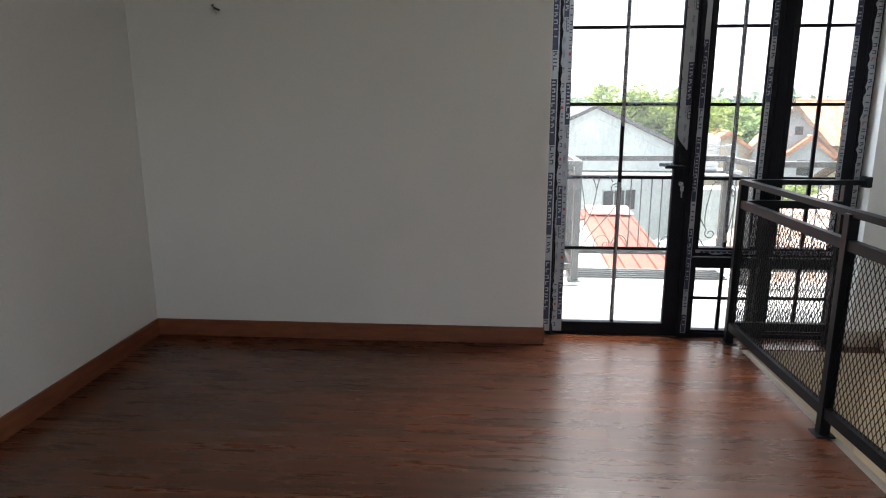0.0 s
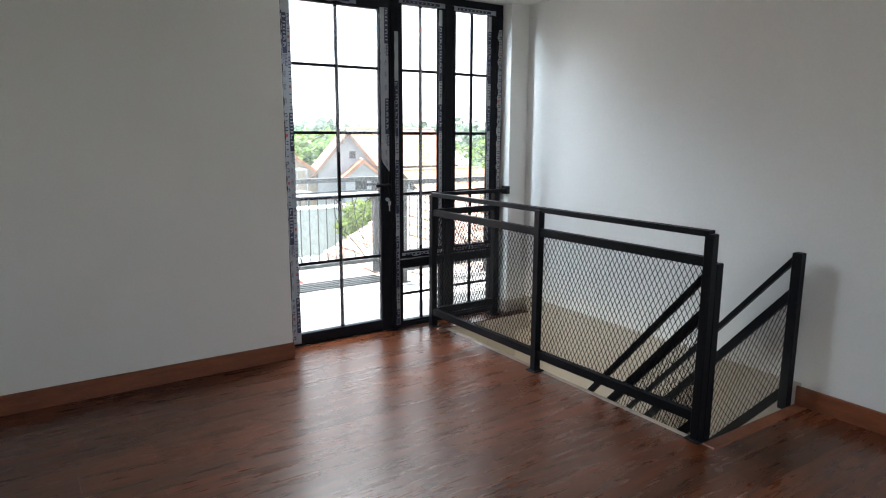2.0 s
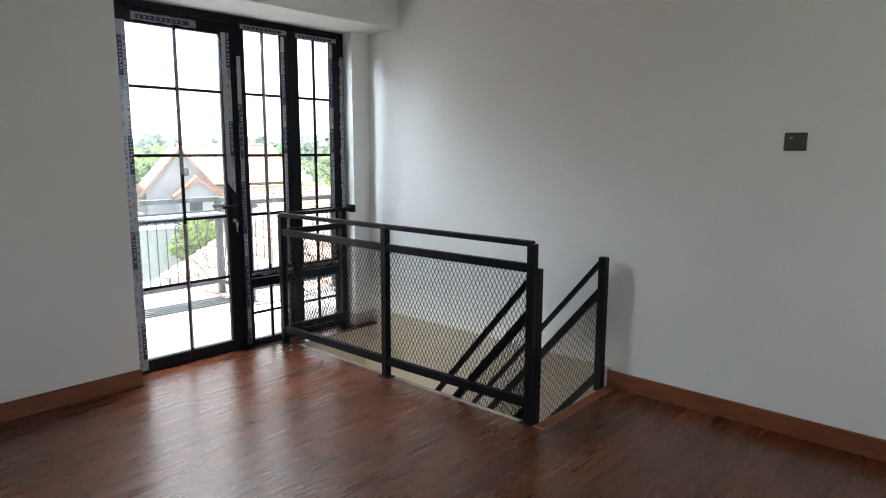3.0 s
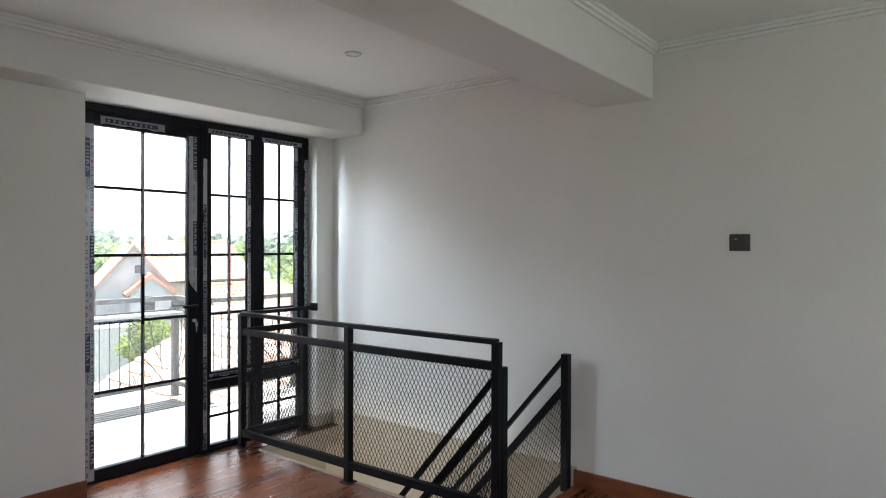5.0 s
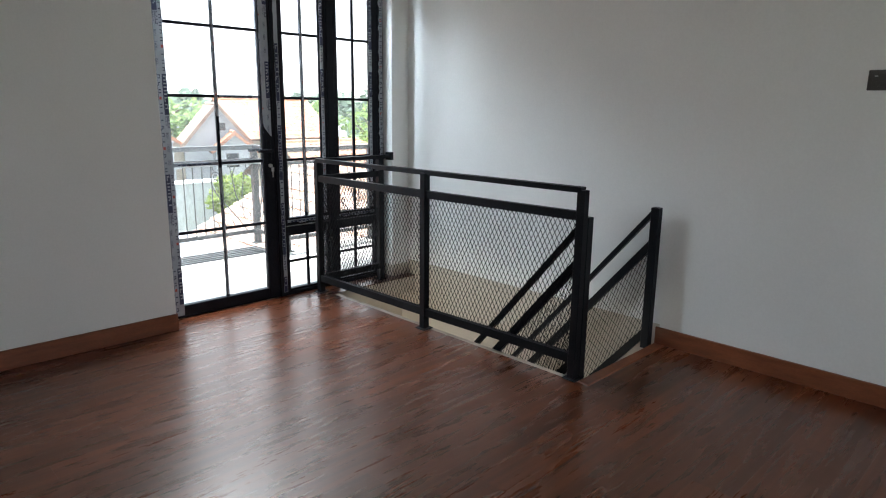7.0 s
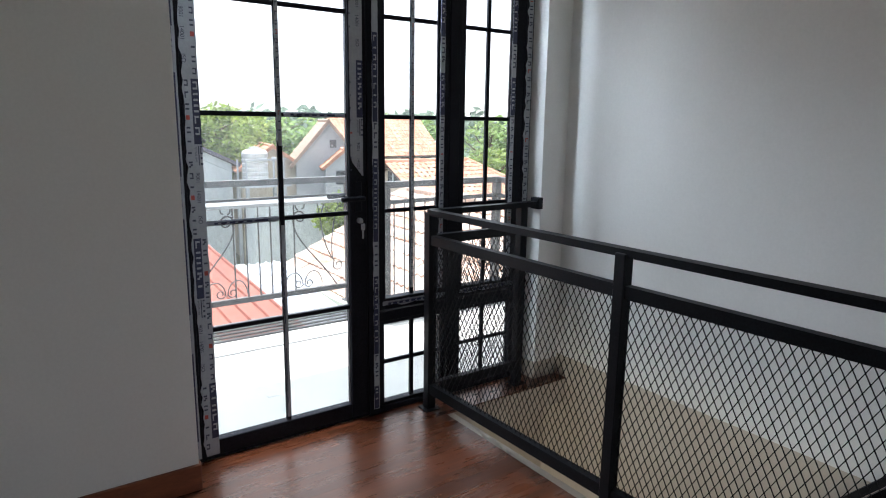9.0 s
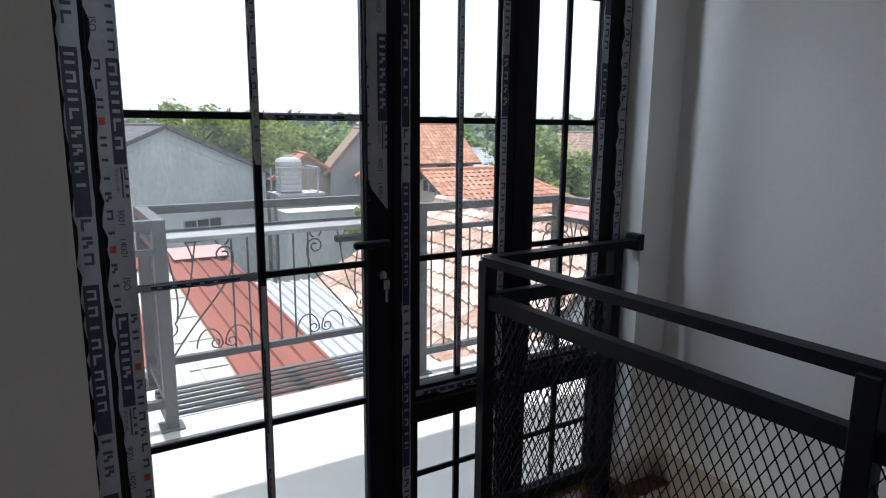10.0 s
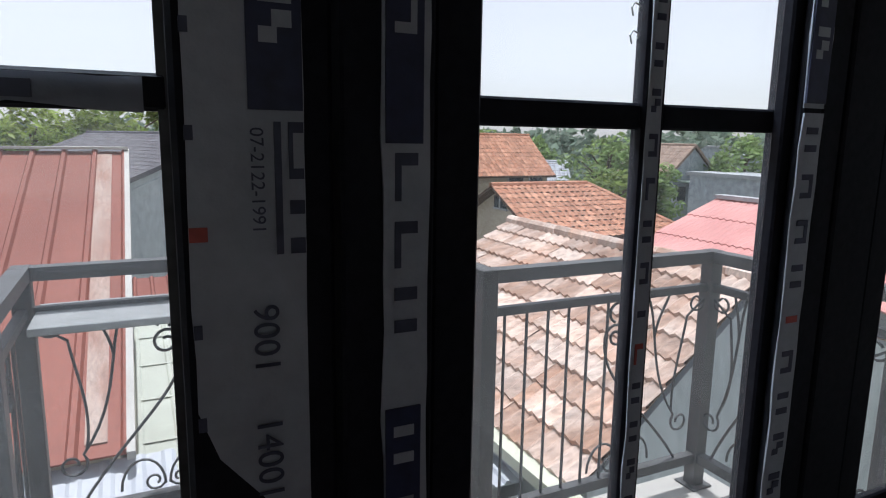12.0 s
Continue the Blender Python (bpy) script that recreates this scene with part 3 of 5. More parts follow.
            if side > 0:
                for i in range(8):
                    box(redb if i == 4 else darkb, x - w * 0.5, yb, z - 0.1 - i * 0.055, x - w * (0.35 if i == 4 else 0.43), yb + 0.0014, z - 0.092 - i * 0.055)
        for i in range(14):
            zz = z - i * period / 14
            if w >= 0.05 and side < 0 and z0 + 0.01 < zz - 0.02 and zz < z1 - 0.01:
                if i in (3, 10):
                    box(redb, g0, yb, zz - 0.022, g1, yb + 0.0014, zz - 0.004)
                else:
                    glyph(darkb, g0, g1, zz - 0.004, 0.024, yb + 0.0005)
        if numbers:
            for body, off, size in (("07-2122-1991", 0.463, 0.0105), ("9001", 0.611, 0.021), ("14001", 0.732, 0.0215), ("ISO", 0.88, 0.022)):
                zz = z - period * off
                if z0 + 0.04 < zz < z1 - 0.04:
                    me = text_mesh(body, size * min(1, w / 0.05) * scale, bx0 + (bx1 - bx0) * (0.12 if body[0] == "0" else 0.18), yb - 0.0004, zz, 90)
                    me.materials.append(PRINT)
                    t = new("print_text", me)
                    t.parent = ob
        z -= period
        k += 1
    for nm, b_, mt in (("pale_print", pale, TAPE), ("dark_print", darkb, PRINT), ("red_print", redb, RED)):
        if b_.verts:
            tagged(part(nm, b_, mt, ob), kind="stuff")
        else:
            b_.free()
    return ob


tape(-0.838, 0.02, 2.36, 0.044, -0.0008, 0.35, 0.9, numbers=False, torn=0.006)
tape(-0.768, 0.02, 2.30, 0.060, 0.0032, 0.15, 1.0)
tape(-0.060, 1.19, 2.31, 0.064, 0.0032, -0.016, 1.0, side=1, cut=0.075, torn=0.0015)
tape(0.032, 0.03, 2.16, 0.030, -0.0050, 0.6, 0.9, numbers=False, torn=0.002)
tape(0.410, 1.468, 2.34, 0.028, 0.0012, 0.2, 0.9, numbers=False, dark=0.9, torn=0.002)
tape(0.410, 0.60, 1.464, 0.026, 0.0012, numbers=False, torn=0.002, plain=True)
tape(0.249, 0.62, 2.34, 0.015, YS - 0.0145, scale=0.85, numbers=False, torn=0.001, plain=True)
tape(-0.416, 1.33, 2.28, 0.017, YM - 0.0146, scale=0.9, numbers=False, torn=0.003, plain=True)
tape(-0.416, 0.10, 0.99, 0.015, YM - 0.0146, 0.5, 0.6, numbers=False, dark=0.3, torn=0.001)
tape(0.864, 1.472, 2.34, 0.030, 0.0012, 0.2, 0.9, numbers=False, dark=0.9, torn=0.003)
tape(0.864, 0.60, 1.468, 0.028, 0.0012, numbers=False, torn=0.003, plain=True)
tape(0.968, 0.05, 2.25, 0.036, -0.0008, numbers=False, torn=0.008, plain=True)


def tape_across(x0, x1, z, w, y):
    ob = thing("protective_tape", "torn strip of printed film across the top of the frame", "tape", "tape on frames")
    bm = bmesh.new()
    n = 14
    up = [bm.verts.new((x0 + (x1 - x0) * i / n, y, z + w / 2 + 0.004 * (rng.random() - 0.5))) for i in range(n + 1)]
    dn = [bm.verts.new((x0 + (x1 - x0) * i / n, y - 0.001, z - w / 2 + 0.010 * (rng.random() - 0.5))) for i in range(n + 1)]
    for i in range(n):
        bm.faces.new((up[i], dn[i], dn[i + 1], up[i + 1]))
    bmesh.ops.solidify(bm, geom=bm.faces[:], thickness=0.0006)
    part("film", bm, TAPE, ob)
    part("navy_block", boxes((x0 + 0.03, y - 0.0032, z - w * 0.3, x1 - 0.05, y - 0.0018, z + w * 0.22)), NAVY, ob)
    m = int((x1 - x0 - 0.1) / 0.035)
    tagged(part("pale_print", boxes(*[(x0 + 0.045 + i * 0.035, y - 0.004, z - w * 0.2, x0 + 0.057 + i * 0.035, y - 0.0033, z + w * 0.1) for i in range(m)]), TAPE, ob), kind="stuff")


tape_across(-0.70, -0.27, 2.335, 0.05, 0.0030)
tape_across(-0.395, -0.11, 1.460, 0.017, YM - 0.0135)
tape_across(-0.735, -0.43, 1.020, 0.017, YM - 0.0135)
tape_across(0.07, 0.44, 0.562, 0.024, 0.0010)
tape_across(0.535, 0.90, 0.562, 0.024, 0.0010)
tape_across(0.06, 0.45, 2.370, 0.034, 0.0006)
tape_across(0.53, 0.92, 2.366, 0.034, 0.0006)

for x, yg, z, n in ((0.230, YS, 1.56, 3), (0.705, YT, 1.52, 3)):
    ck = thing("chalk_mark", "faint grey hand-drawn strokes on the window glass", "mark", "marks on the glass", (x, yg - 0.0096, z))
    for i in range(n):
        part("stroke", tube(bmesh.new(), [(x_ - 0.004, -0.0008, z_ - 0.020 * i) for x_, z_ in ((0.0, -0.010), (-0.002, -0.004), (0.001, 0.0), (0.006, -0.002), (0.005, -0.006))], 0.0007, 5), LAMPM, ck)

# ---- stair railing ----
A, B, C = Vector((0.288, -0.09, 0)), Vector((0.305, -1.235, 0)), Vector((0.345, -2.355, 0))
D = Vector((0.875, -0.09, 0))
RT = 1.025


def post(parent, p, top, w=0.046, plate=True):
    bm = boxes((p.x - w / 2, p.y - w / 2, 0.006, p.x + w / 2, p.y + w / 2, top), bevel=0.003)
    ob = part("post", bm, STEEL, parent)
    if plate:
        part("base_plate", boxes((p.x - 0.042, p.y - 0.042, 0, p.x + 0.042, p.y + 0.042, 0.007), bevel=0.002), STEEL, ob)
    return ob


def expanded_mesh(p, q, z0, z1, drop=0.0, sw=0.0148, lw=0.055, t=0.0020):
    """Expanded-metal panel between p and q: zigzag strands that meet in tall diamonds. drop: the fall of the panel from p to q."""
    p, q = Vector(p), Vector(q)
    ln = (q - p).length
    d = (q - p).normalized()
    nrm = Vector((d.y, -d.x, 0))
    verts, faces = [], []
    cols = int(ln / sw)
    steps = int((z1 - z0) / (lw / 2))
    for c in range(cols):
        base = (c + 0.5) * ln / cols
        for s in range(steps):
            za, zb = z0 + (z1 - z0) * s / steps, z0 + (z1 - z0) * (s + 1) / steps
            sg = 1 if (s + c) % 2 == 0 else -1
            xa, xb = base - sg * sw * 0.5, base + sg * sw * 0.5
            i = len(verts)
            for x, z in ((xa, za), (xb, zb)):
                x = min(max(x, 0), ln)
                fall = drop * x / ln
                o = p + d * x
                for e, g in ((-t, -t), (t, -t), (t, t), (-t, t)):
                    v = o + d * (e * 0.75) + nrm * (g * 0.6)
                    verts.append((v.x, v.y, z - fall))
            for k in range(4):
                faces.append((i + k, i + (k + 1) % 4, i + 4 + (k + 1) % 4, i + 4 + k))
    me = bpy.data.meshes.new("mesh_panel")
    me.from_pydata(verts, [], faces)
    me.materials.append(STEEL)
    return me


rail = thing("stair_railing", "black painted steel railing with expanded-metal panels round the stairwell", "railing", at=(0, 0, 0))
for p in (A, B, C, D):
    post(rail, p, RT - 0.015)
UP = Vector((0, 0, 1))
for p, q in ((A, C), (A, D)):
    far = q if q is C else Vector((0.98, -0.09, 0))
    part("top_rail", bar(bmesh.new(), p + UP * (RT - 0.014), far + UP * (RT - 0.014), 0.046, 0.028), STEEL, rail)
for p, q in ((A, B), (B, C), (A, D)):
    part("middle_rail", bar(bmesh.new(), p + UP * 0.878, q + UP * 0.878, 0.034, 0.046), STEEL, rail)
    part("bottom_rail", bar(bmesh.new(), p + UP * 0.115, q + UP * 0.115, 0.034, 0.05), STEEL, rail)
    d = (q - p).normalized() * 0.023
    ob = new("mesh_panel", expanded_mesh(p + d, q - d, 0.14, 0.855))
    ob.parent = rail
    tagged(ob, "black expanded-metal diamond mesh")
part("wall_flange", boxes((0.962, -0.122, RT - 0.042, 0.997, -0.058, RT + 0.020), bevel=0.003), STEEL, rail)


def handrail(x, y0, top, label, newel_w):
    """Sloping stair handrail with a newel at the stair head, two bars, a bottom bar and mesh."""
    ob = thing("stair_handrail", label, "handrail", "stair handrails")
    slope = 1.19
    ln = 1.55
    z0 = top - 0.025
    part("newel", boxes((x - newel_w / 2, y0 - 0.025, -0.02, x + newel_w / 2, y0 + 0.025, top), bevel=0.003), STEEL, ob)
    for nm, dz, h in (("top_bar", 0.0, 0.028), ("middle_bar", -0.19, 0.044), ("bottom_bar", -0.745, 0.044)):
        a = Vector((x, y0 + 0.01, z0 + dz))
        part(nm, bar(bmesh.new(), a, a + Vector((0, ln, -slope * ln)), 0.034, h), STEEL, ob)
    me = expanded_mesh((x, y0 + 0.02, 0), (x, y0 + ln, 0), z0 - 0.72, z0 - 0.21, drop=slope * (ln - 0.02))
    p = new("mesh_panel", me)
    p.parent = ob
    tagged(p, "black expanded-metal diamond mesh")
    e = Vector((x, y0 + ln, z0 - slope * ln))
    part("newel", boxes((x - 0.023, y0 + ln - 0.025, LOW, x + 0.023, y0 + ln + 0.025, e.z), bevel=0.003), STEEL, ob)


handrail(0.398, -2.352, 0.868, "black steel stair handrail beside the railing's end post", 0.05)
handrail(1.105, -2.372, 0.848, "black steel stair handrail along the white wall", 0.05)

# ---- small fixtures ----
sw = thing("light_switch", "dark square switch plate on the white wall", "switch", at=(XR, -3.383, 1.553))
part("plate", boxes((-0.009, -0.049, -0.046, 0, 0.057, 0.046), bevel=0.003), SWITCH, sw)
part("rocker", boxes((-0.013, -0.032, -0.030, -0.008, 0.040, 0.030), bevel=0.002), SWITCH, sw)
part("mark", boxes((-0.0136, 0.016, 0.016, -0.0129, 0.030, 0.020)), LAMPM, sw, "small pale mark")
dl = thing("downlight", "small round recessed ceiling downlight, switched off", "lamp", at=(0.19, -1.39, ZC))
part("ring", lathe(bmesh.new(), [(0.052, 0.0), (0.052, -0.006), (0.045, -0.010), (0.036, -0.010), (0.034, -0.001)]), LAMPM, dl)
part("lens", lathe(bmesh.new(), [(0.033, -0.003), (0.033, -0.006)]), LAMPM, dl)
cable = thing("cable_end", "short bent stub of electric cable sticking out of the wall", "cable", at=(-2.80, YW, 1.99))
part("cable", tube(bmesh.new(), [(-0.03, 0.01, 0.035), (-0.025, -0.02, 0.03), (-0.005, -0.035, 0.012), (0.025, -0.04, 0.0)], 0.006, 8), SWITCH, cable)
part("cable", tube(bmesh.new(), [(-0.02, 0.01, 0.03), (-0.02, -0.018, 0.026), (-0.01, -0.03, 0.0), (0.005, -0.034, -0.02)], 0.004, 8), LAMPM, cable)

# ---- balcony ----
BZ = -0.05
structure("balcony_floor", boxes((-3.2, 0.10, BZ - 0.16, 2.16, 1.60, BZ), bevel=0.004), TILEFLOOR, "pale sunlit concrete balcony floor", "balcony floor")
structure("floor_joint", boxes((-3.2, 1.335, BZ, 2.15, 1.365, BZ + 0.0015)), RAILGREY, "thin grey joint strip along the balcony floor", "trim")
paper = thing("paper_scrap", "small flat white square on the balcony floor", "paper", at=(-0.28, 0.62, BZ))
part("sheet", boxes((-0.03, -0.035, 0.0005, 0.03, 0.035, 0.002)), TILEFLOOR, paper)
structure("eave", boxes((-3.6, 0.121, 2.76, 3.2, 1.31, 2.90)), WHITE, "white roof slab projecting over the balcony", "roof slab")
structure("facade_wall", boxes((XL - 0.15, 0.101, -6.1, XR + 2.4, 0.12, -0.22), (XR + 0.15, -0.1, -0.22, XR + 2.4, 0.12, 2.76)), WHITE, "white outer wall below and beside the balcony", "wall")


def spiral(cx, cz, r0, r1, a0, turns, n=18):
    return [(cx + (r0 + (r1 - r0) * i / n) * math.cos(a0 + math.tau * turns * i / n), cz + (r0 + (r1 - r0) * i / n) * math.sin(a0 + math.tau * turns * i / n)) for i in range(n + 1)]


def bezier(p0, p1, p2, p3, n=12):
    return [tuple((1 - t) ** 3 * a + 3 * t * (1 - t) ** 2 * b + 3 * t * t * (1 - t) * c + t ** 3 * d for a, b, c, d in zip(p0, p1, p2, p3)) for t in (k / n for k in range(n + 1))]


def scroll_panel(parent, p, q, z0=0.105, z1=0.83, end_only=False, large_end=False):
    """Wrought-iron infill: balusters in the middle, flanked by S scrolls that hang from a double curl, with curls at the foot."""
    p, q = Vector(p), Vector(q)
    ln = (q - p).length
    d = (q - p).normalized()
    ue = 0.46 if end_only else min(0.40, ln * 0.34)

    def place(pts):
        return [p + d * u + Vector((0, 0, z)) for u, z in pts]

    if large_end:
        e = ln + 0.12
        upper = bezier((e - 0.62, z1 - 0.17), (e - 0.56, z1 - 0.03), (e - 0.44, z1 - 0.004), (e - 0.33, z1 - 0.008))
        lower = bezier((e - 0.54, z1 - 0.42), (e - 0.50, z1 - 0.28), (e - 0.42, z1 - 0.222), (e - 0.31, z1 - 0.220))
        for pts in (upper + spiral(e - 0.33, z1 - 0.120, 0.112, 0.030, math.pi / 2, -1.6, 28)[1:], lower + spiral(e - 0.31, z1 - 0.330, 0.110, 0.030, math.pi / 2, -1.5, 28)[1:],
                    bezier((e - 0.62, z1 - 0.17), (e - 0.60, z1 - 0.34), (e - 0.55, z0 + 0.25), (e - 0.52, z0)),
                    spiral(e - 0.37, z0 + 0.085, 0.085, 0.022, 0.9, 1.3, 20), spiral(ln - 0.125, z0 + 0.085, 0.07, 0.02, 2.2, -1.3, 20)):
            part("scroll", tube(bmesh.new(), place(pts), 0.0058, 6), RAILGREY, parent)
        for k in range(int((ln - 0.62) / 0.11) + 1):
            u = ln - 0.15 if k == 0 else e - 0.74 - 0.11 * (k - 1)
            part("baluster", tube(bmesh.new(), place([(u, z0), (u, z1)]), 0.0062, 6), RAILGREY, parent)
        return
    for flip in (False, True):
        def add(pts, r=0.0058):
            part("scroll", tube(bmesh.new(), place([(ln - u if flip else u, z) for u, z in pts]), r, 6), RAILGREY, parent)
        if (ln < 0.7 and flip) or (end_only and not flip):
            continue
        # ring and curl under the rail, sweeping down to the foot
        add(spiral(ue - 0.005, z1 - 0.046, 0.040, 0.036, -1.2, 0.86, 18))
        curl = spiral(ue, z1 - 0.142, 0.016, 0.054, 2.2, -1.35, 20)
        add(curl + bezier(curl[-1], (curl[-1][0] + 0.02, z1 - 0.32), (ue * 0.62, z0 + 0.26), (ue * 0.22, z0))[1:])
        # forked stem with a curl at its foot
        stem = bezier((ue * 0.66, z1), (ue * 0.52, z1 - 0.13), (ue * 0.60, z1 - 0.34), (ue * 0.27, z0 + 0.20))
        add(stem + spiral(ue * 0.27 - 0.036, z0 + 0.165, 0.050, 0.018, 0.75, -1.15, 16)[1:], 0.0052)
        add(bezier((ue * 0.42, z1), (ue * 0.47, z1 - 0.05), (ue * 0.55, z1 - 0.10), (ue * 0.565, z1 - 0.17)), 0.0052)
        # hook beside the post and its stem
        add(spiral(0.042, z1 - 0.045, 0.020, 0.042, 2.6, -0.95, 14) + bezier((0.083, z1 - 0.06), (0.10, z1 - 0.22), (0.15, z0 + 0.38), (ue * 0.30, z0 + 0.22))[1:], 0.005)
        # arches along the foot
        for w, side in ((ue * 0.55, 1), (ue * 0.55 + 0.165, -1)):
            arch = [(w + 0.075 - 0.075 * math.cos(k / 10 * math.pi), z0 + 0.03 + 0.11 * math.sin(k / 10 * math.pi)) for k in range(11)]
            tail = spiral(w + 0.075 + side * 0.038, z0 + 0.048, 0.038, 0.014, 0.0 if side > 0 else math.pi, -1.15 * side, 14)
            add((arch if side > 0 else arch[::-1]) + tail, 0.005)
    u0, u1 = (0.0 if end_only else ue), ln - ue
    n = 2 if ln < 0.7 else max(2, int((u1 - u0 + 0.06) / 0.092))
    for k in range(n):
        u = u0 + max(0.1, u1 - u0) * (k + 0.5) / n
        part("baluster", tube(bmesh.new(), place([(u, z0), (u, z1)]), 0.0062, 6), RAILGREY, parent)


brail = thing("balcony_railing", "grey painted iron balcony railing with scrollwork panels", "railing")
P = [Vector(v) for v in ((-3.15, 1.50, 0), (-0.475, 1.50, 0), (-0.475, 2.10, 0), (0.955, 2.10, 0), (0.955, 1.50, 0), (2.03, 1.50, 0), (2.02, 0.74, 0), (2.02, 0.16, 0))]
for i, p in enumerate(P):
    w = 0.06
    ob = part("post", boxes((p.x - w / 2, p.y - w / 2, BZ + 0.004, p.x + w / 2, p.y + w / 2, 1.0), bevel=0.003), RAILGREY, brail)
    part("base_plate", boxes((p.x - 0.055, p.y - 0.055, BZ, p.x + 0.055, p.y + 0.055, BZ + 0.010), bevel=0.002), RAILGREY, ob)
for i, (p, q) in enumerate(zip(P, P[1:])):
    d = (q - p).normalized() * 0.03
    part("top_rail", bar(bmesh.new(), p + d + UP * 0.975, q - d + UP * 0.975, 0.058, 0.046), RAILGREY, brail)
    part("middle_rail", bar(bmesh.new(), p + d + UP * 0.845, q - d + UP * 0.845, 0.03, 0.03), RAILGREY, brail)
    part("bottom_rail", bar(bmesh.new(), p + d + UP * 0.085, q - d + UP * 0.085, 0.04, 0.04), RAILGREY, brail)
    ln = (q - p).length
    k = max(1, round(ln / 1.2))
    for j in range(k):
        a, b = p + (q - p) * (j / k), p + (q - p) * ((j + 1) / k)
        scroll_panel(brail, a + d, b - d, end_only=(i == 4), large_end=(i == 0))
part("ledge", boxes((-0.44, 1.87, 0.818, 0.92, 2.20, 0.845), bevel=0.003), DUSTY, brail, "wide flat grey ledge on the railing")

grate = thing("floor_grating", "dark steel bars of an open grating at the balcony's edge", "grating")
for i in range(7):
    y = 1.66 + 0.073 * i
    part("bar", boxes((-0.47, y, BZ - 0.05, 0.95, y + 0.036, BZ - 0.038), bevel=0.002), RAILGREY, grate)
part("bracket", boxes((0.30, 1.60, BZ - 0.09, 0.36, 2.14, BZ - 0.052), bevel=0.002), RAILGREY, grate)
part("bracket", boxes((-0.47, 1.60, BZ - 0.09, -0.42, 2.14, BZ - 0.052), bevel=0.002), RAILGREY, grate)
part("bracket", boxes((0.90, 1.60, BZ - 0.09, 0.95, 2.14, BZ - 0.052), bevel=0.002), RAILGREY, grate)

# ---- the neighbourhood ----
GZ = -3.5                         # datum of the houses
DEEP = 2.6                        # the ground lies so far below the datum
GROUND = GZ - DEEP
structure("ground", boxes((-2500, 2.3, GROUND - 1, 2500, 4000, GROUND), (-2500, -2500, GROUND - 1, 2500, 2.3, GROUND - 0.004)), EARTH, "earth and low green ground reaching the horizon", "ground")


def tiled(bm, e0, e1, r1, r0, tw=0.24, tl=0.30, thick=0.025, gap=0.06):
    """Roof tiles as single wedges between an eave e0-e1 and a ridge r0-r1."""
    e0, e1, r0, r1 = Vector(e0), Vector(e1), Vector(r0), Vector(r1)
    up = ((r0 + r1) - (e0 + e1)) / 2
    rows = max(2, int(up.length / tl))
    nrm = (e1 - e0).cross(up).normalized()
    if nrm.z < 0:
        nrm = -nrm
    for i in range(rows):
        a0, a1 = e0.lerp(r0, i / rows), e1.lerp(r1, i / rows)
        b0, b1 = e0.lerp(r0, (i + 1) / rows), e1.lerp(r1, (i + 1) / rows)
        cols = max(1, int(((a1 - a0).length + (b1 - b0).length) / 2 / tw))
        for j in range(cols):
            s, t = j / cols, (j + 1 - gap) / cols
            lift = nrm * (thick * (0.8 + 0.5 * rng.random()))
            low = nrm * 0.004
            m = (s + t) / 2
            hump = nrm * (thick * 0.9)
            p = [a0.lerp(a1, s) + low, a0.lerp(a1, m) + lift + hump, a0.lerp(a1, t) + low + lift * 0.5,
                 b0.lerp(b1, t) + low * 0.2, b0.lerp(b1, m) + hump, b0.lerp(b1, s)]
            v = [bm.verts.new(x) for x in p]
            bm.faces.new((v[0], v[1], v[4], v[5]))
            bm.faces.new((v[1], v[2], v[3], v[4]))
    return bm


def quad_slab(bm, pts, thick=0.10):
    """A sloping slab under the tiles."""
    t = [bm.verts.new(Vector(p)) for p in pts]
    b = [bm.verts.new(Vector(p) - Vector((0, 0, thick))) for p in pts]
    n = len(pts)
    bm.faces.new(t)
    bm.faces.new(b[::-1])
    for i in range(n):
        bm.faces.new((t[i], b[i], b[(i + 1) % n], t[(i + 1) % n]))
    return bm


def ridge_cap(parent, a, b, mat, r=0.09):
    part("ridge_cap", tube(bmesh.new(), [a, b], r, 8), mat, parent)


